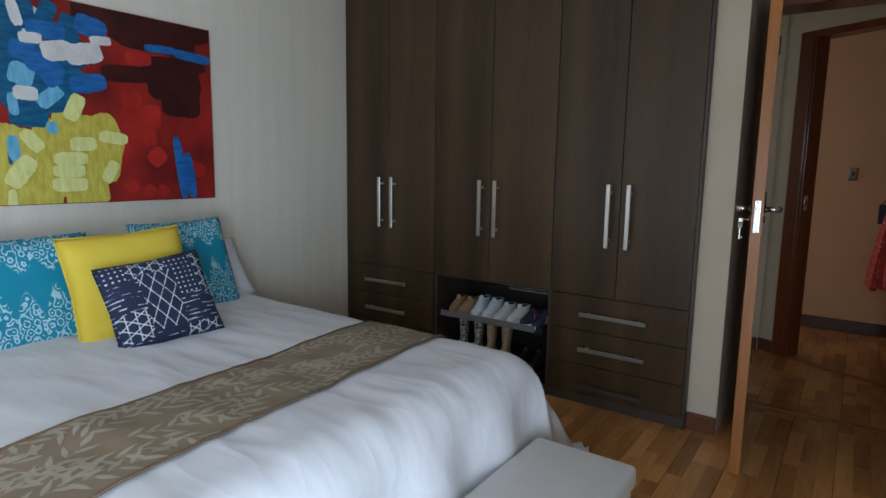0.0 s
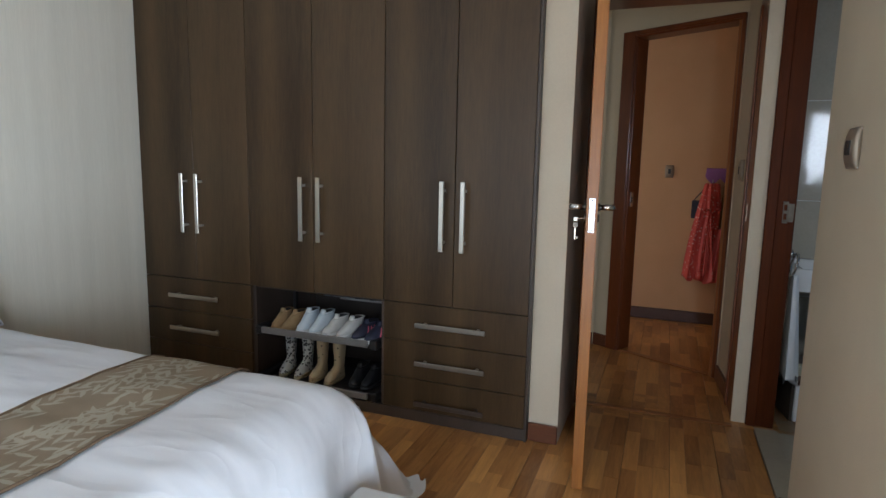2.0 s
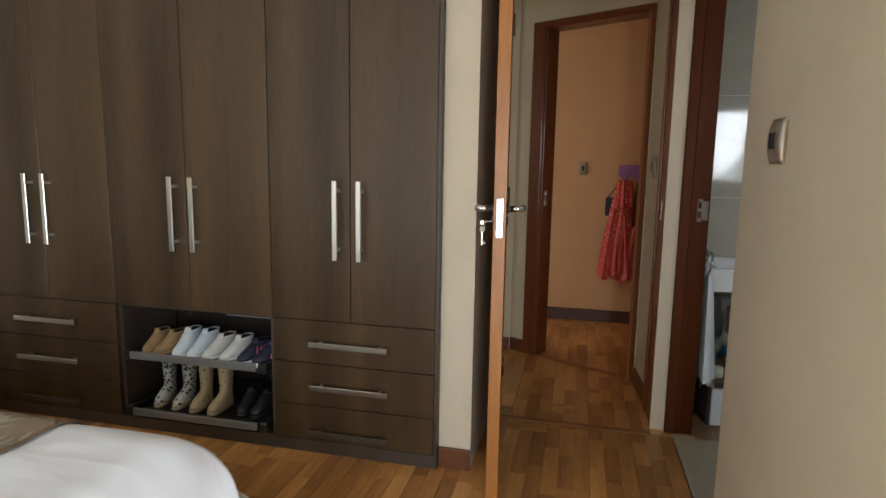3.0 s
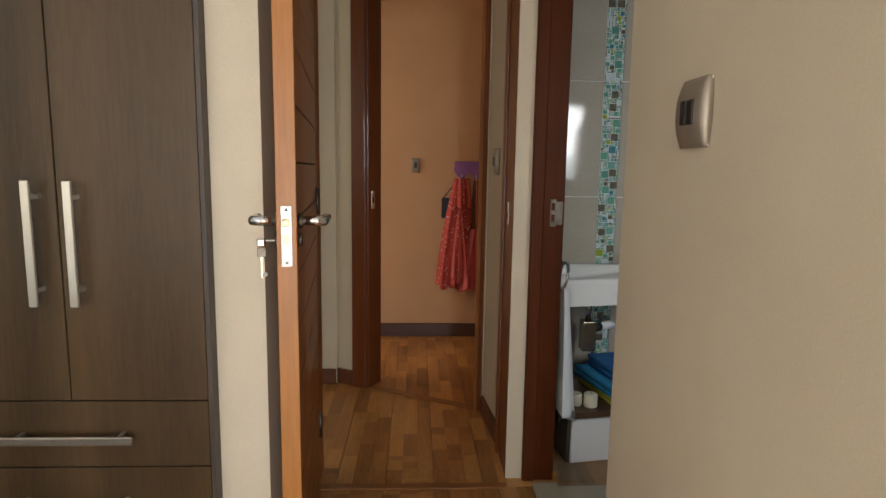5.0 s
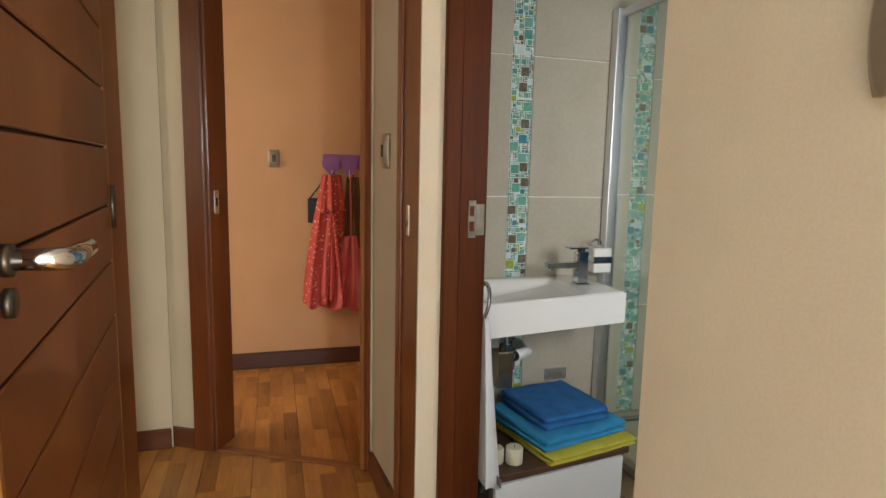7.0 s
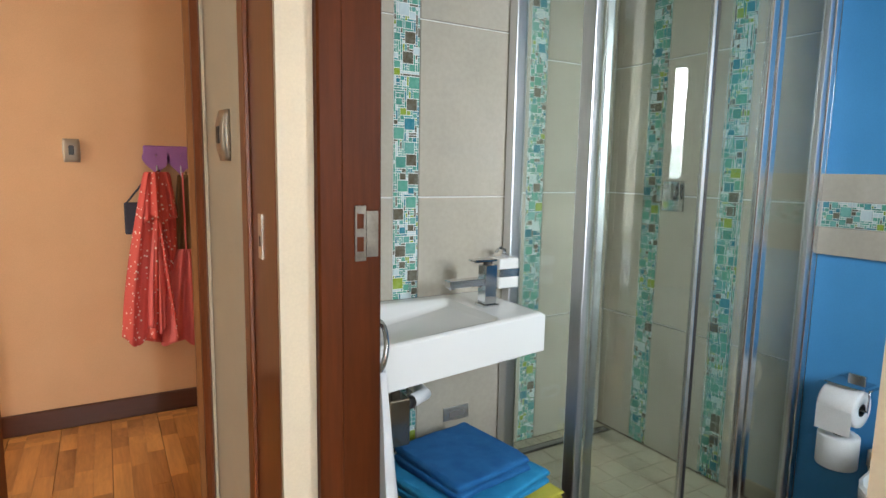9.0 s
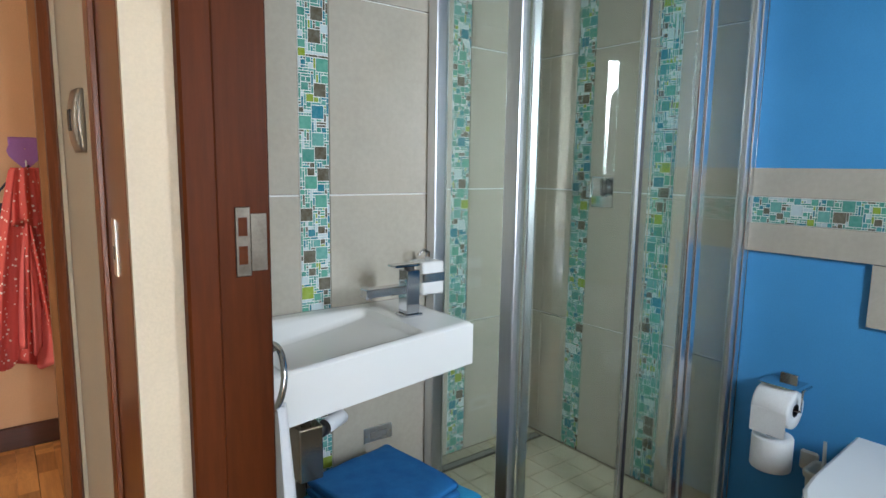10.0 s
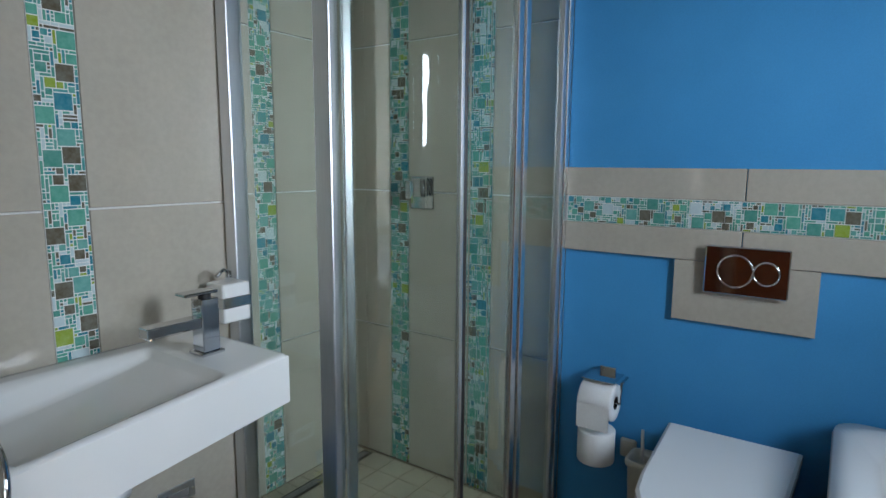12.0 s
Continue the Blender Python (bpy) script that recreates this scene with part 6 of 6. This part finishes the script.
structure("floor_grout", box_bm((0.945, BS, -0.0118), (BX, SY + 0.01, -0.002)), M["grout_floor"], "grout bed of the bathroom floor", "floor")
tile_floor(0.848, 2.505, 3.2, 4.857, 0.3314)
tile_floor(1.74, 2.47, 4.857, 5.691, 0.1043)
tile_floor(0.96, 1.74, 4.857, 5.52, 0.26)
drain = thing("shower_drain", "dark linear drain channel in the shower floor", "drain", (2.105, 5.715, 0))
part("channel", box_bm((-0.35, -0.022, 0.0004), (0.35, 0.022, 0.003), 0.001), M["drain_dark"], drain)
part("grate", box_bm((-0.34, -0.014, 0.003), (0.34, 0.014, 0.0045), 0.001), M["rail_grey"], drain)
tile_floor(1.74, 2.47, 5.739, 5.80, 0.0608)


def plank_mesh(seed, length=1.2, width=0.189):
    """One laminate board printed as three rows of staves, each stave an island of its own."""
    rng = random.Random(seed)
    bm = bmesh.new()
    for r in range(3):
        x0 = -width / 2 + r * width / 3
        y, ys = -length / 2, []
        cuts = [-length / 2]
        y += rng.uniform(0.1, 0.36)
        while y < length / 2 - 0.1:
            cuts.append(y)
            y += rng.uniform(0.26, 0.42)
        cuts.append(length / 2)
        for a, b in zip(cuts, cuts[1:]):
            e0 = 0.0006 if r == 0 else 0.00025
            e1 = 0.0006 if r == 2 else 0.00025
            box_bm((x0 + e0, a + 0.0004, 0), (x0 + width / 3 - e1, b - 0.0004, TF), bm=bm)
    return mesh_of(bm, "floor_board", M["stave"])


PM = [plank_mesh(k) for k in range(7)]
prng = random.Random(3)


def boards(x0, x1, y0, y1):
    n = math.ceil((x1 - x0) / 0.19)
    for i in range(n):
        y = y0 - prng.uniform(0, 1.1)
        while y < y1:
            a, b = max(y, y0), min(y + 1.2, y1)
            if b - a > 0.005:
                ob = new("floor_board", PM[prng.randrange(7)])
                ob.parent = fl
                ob.location = (x0 + (i + 0.5) * 0.19, (a + b) / 2, -0.0119 + 0.0)
                ob.scale = (1, (b - a) / 1.2, 1)
            y += 1.2


boards(-2.385, 0.845, -0.2, 4.825)
boards(-2.0, 1.7, 4.826, 6.86)
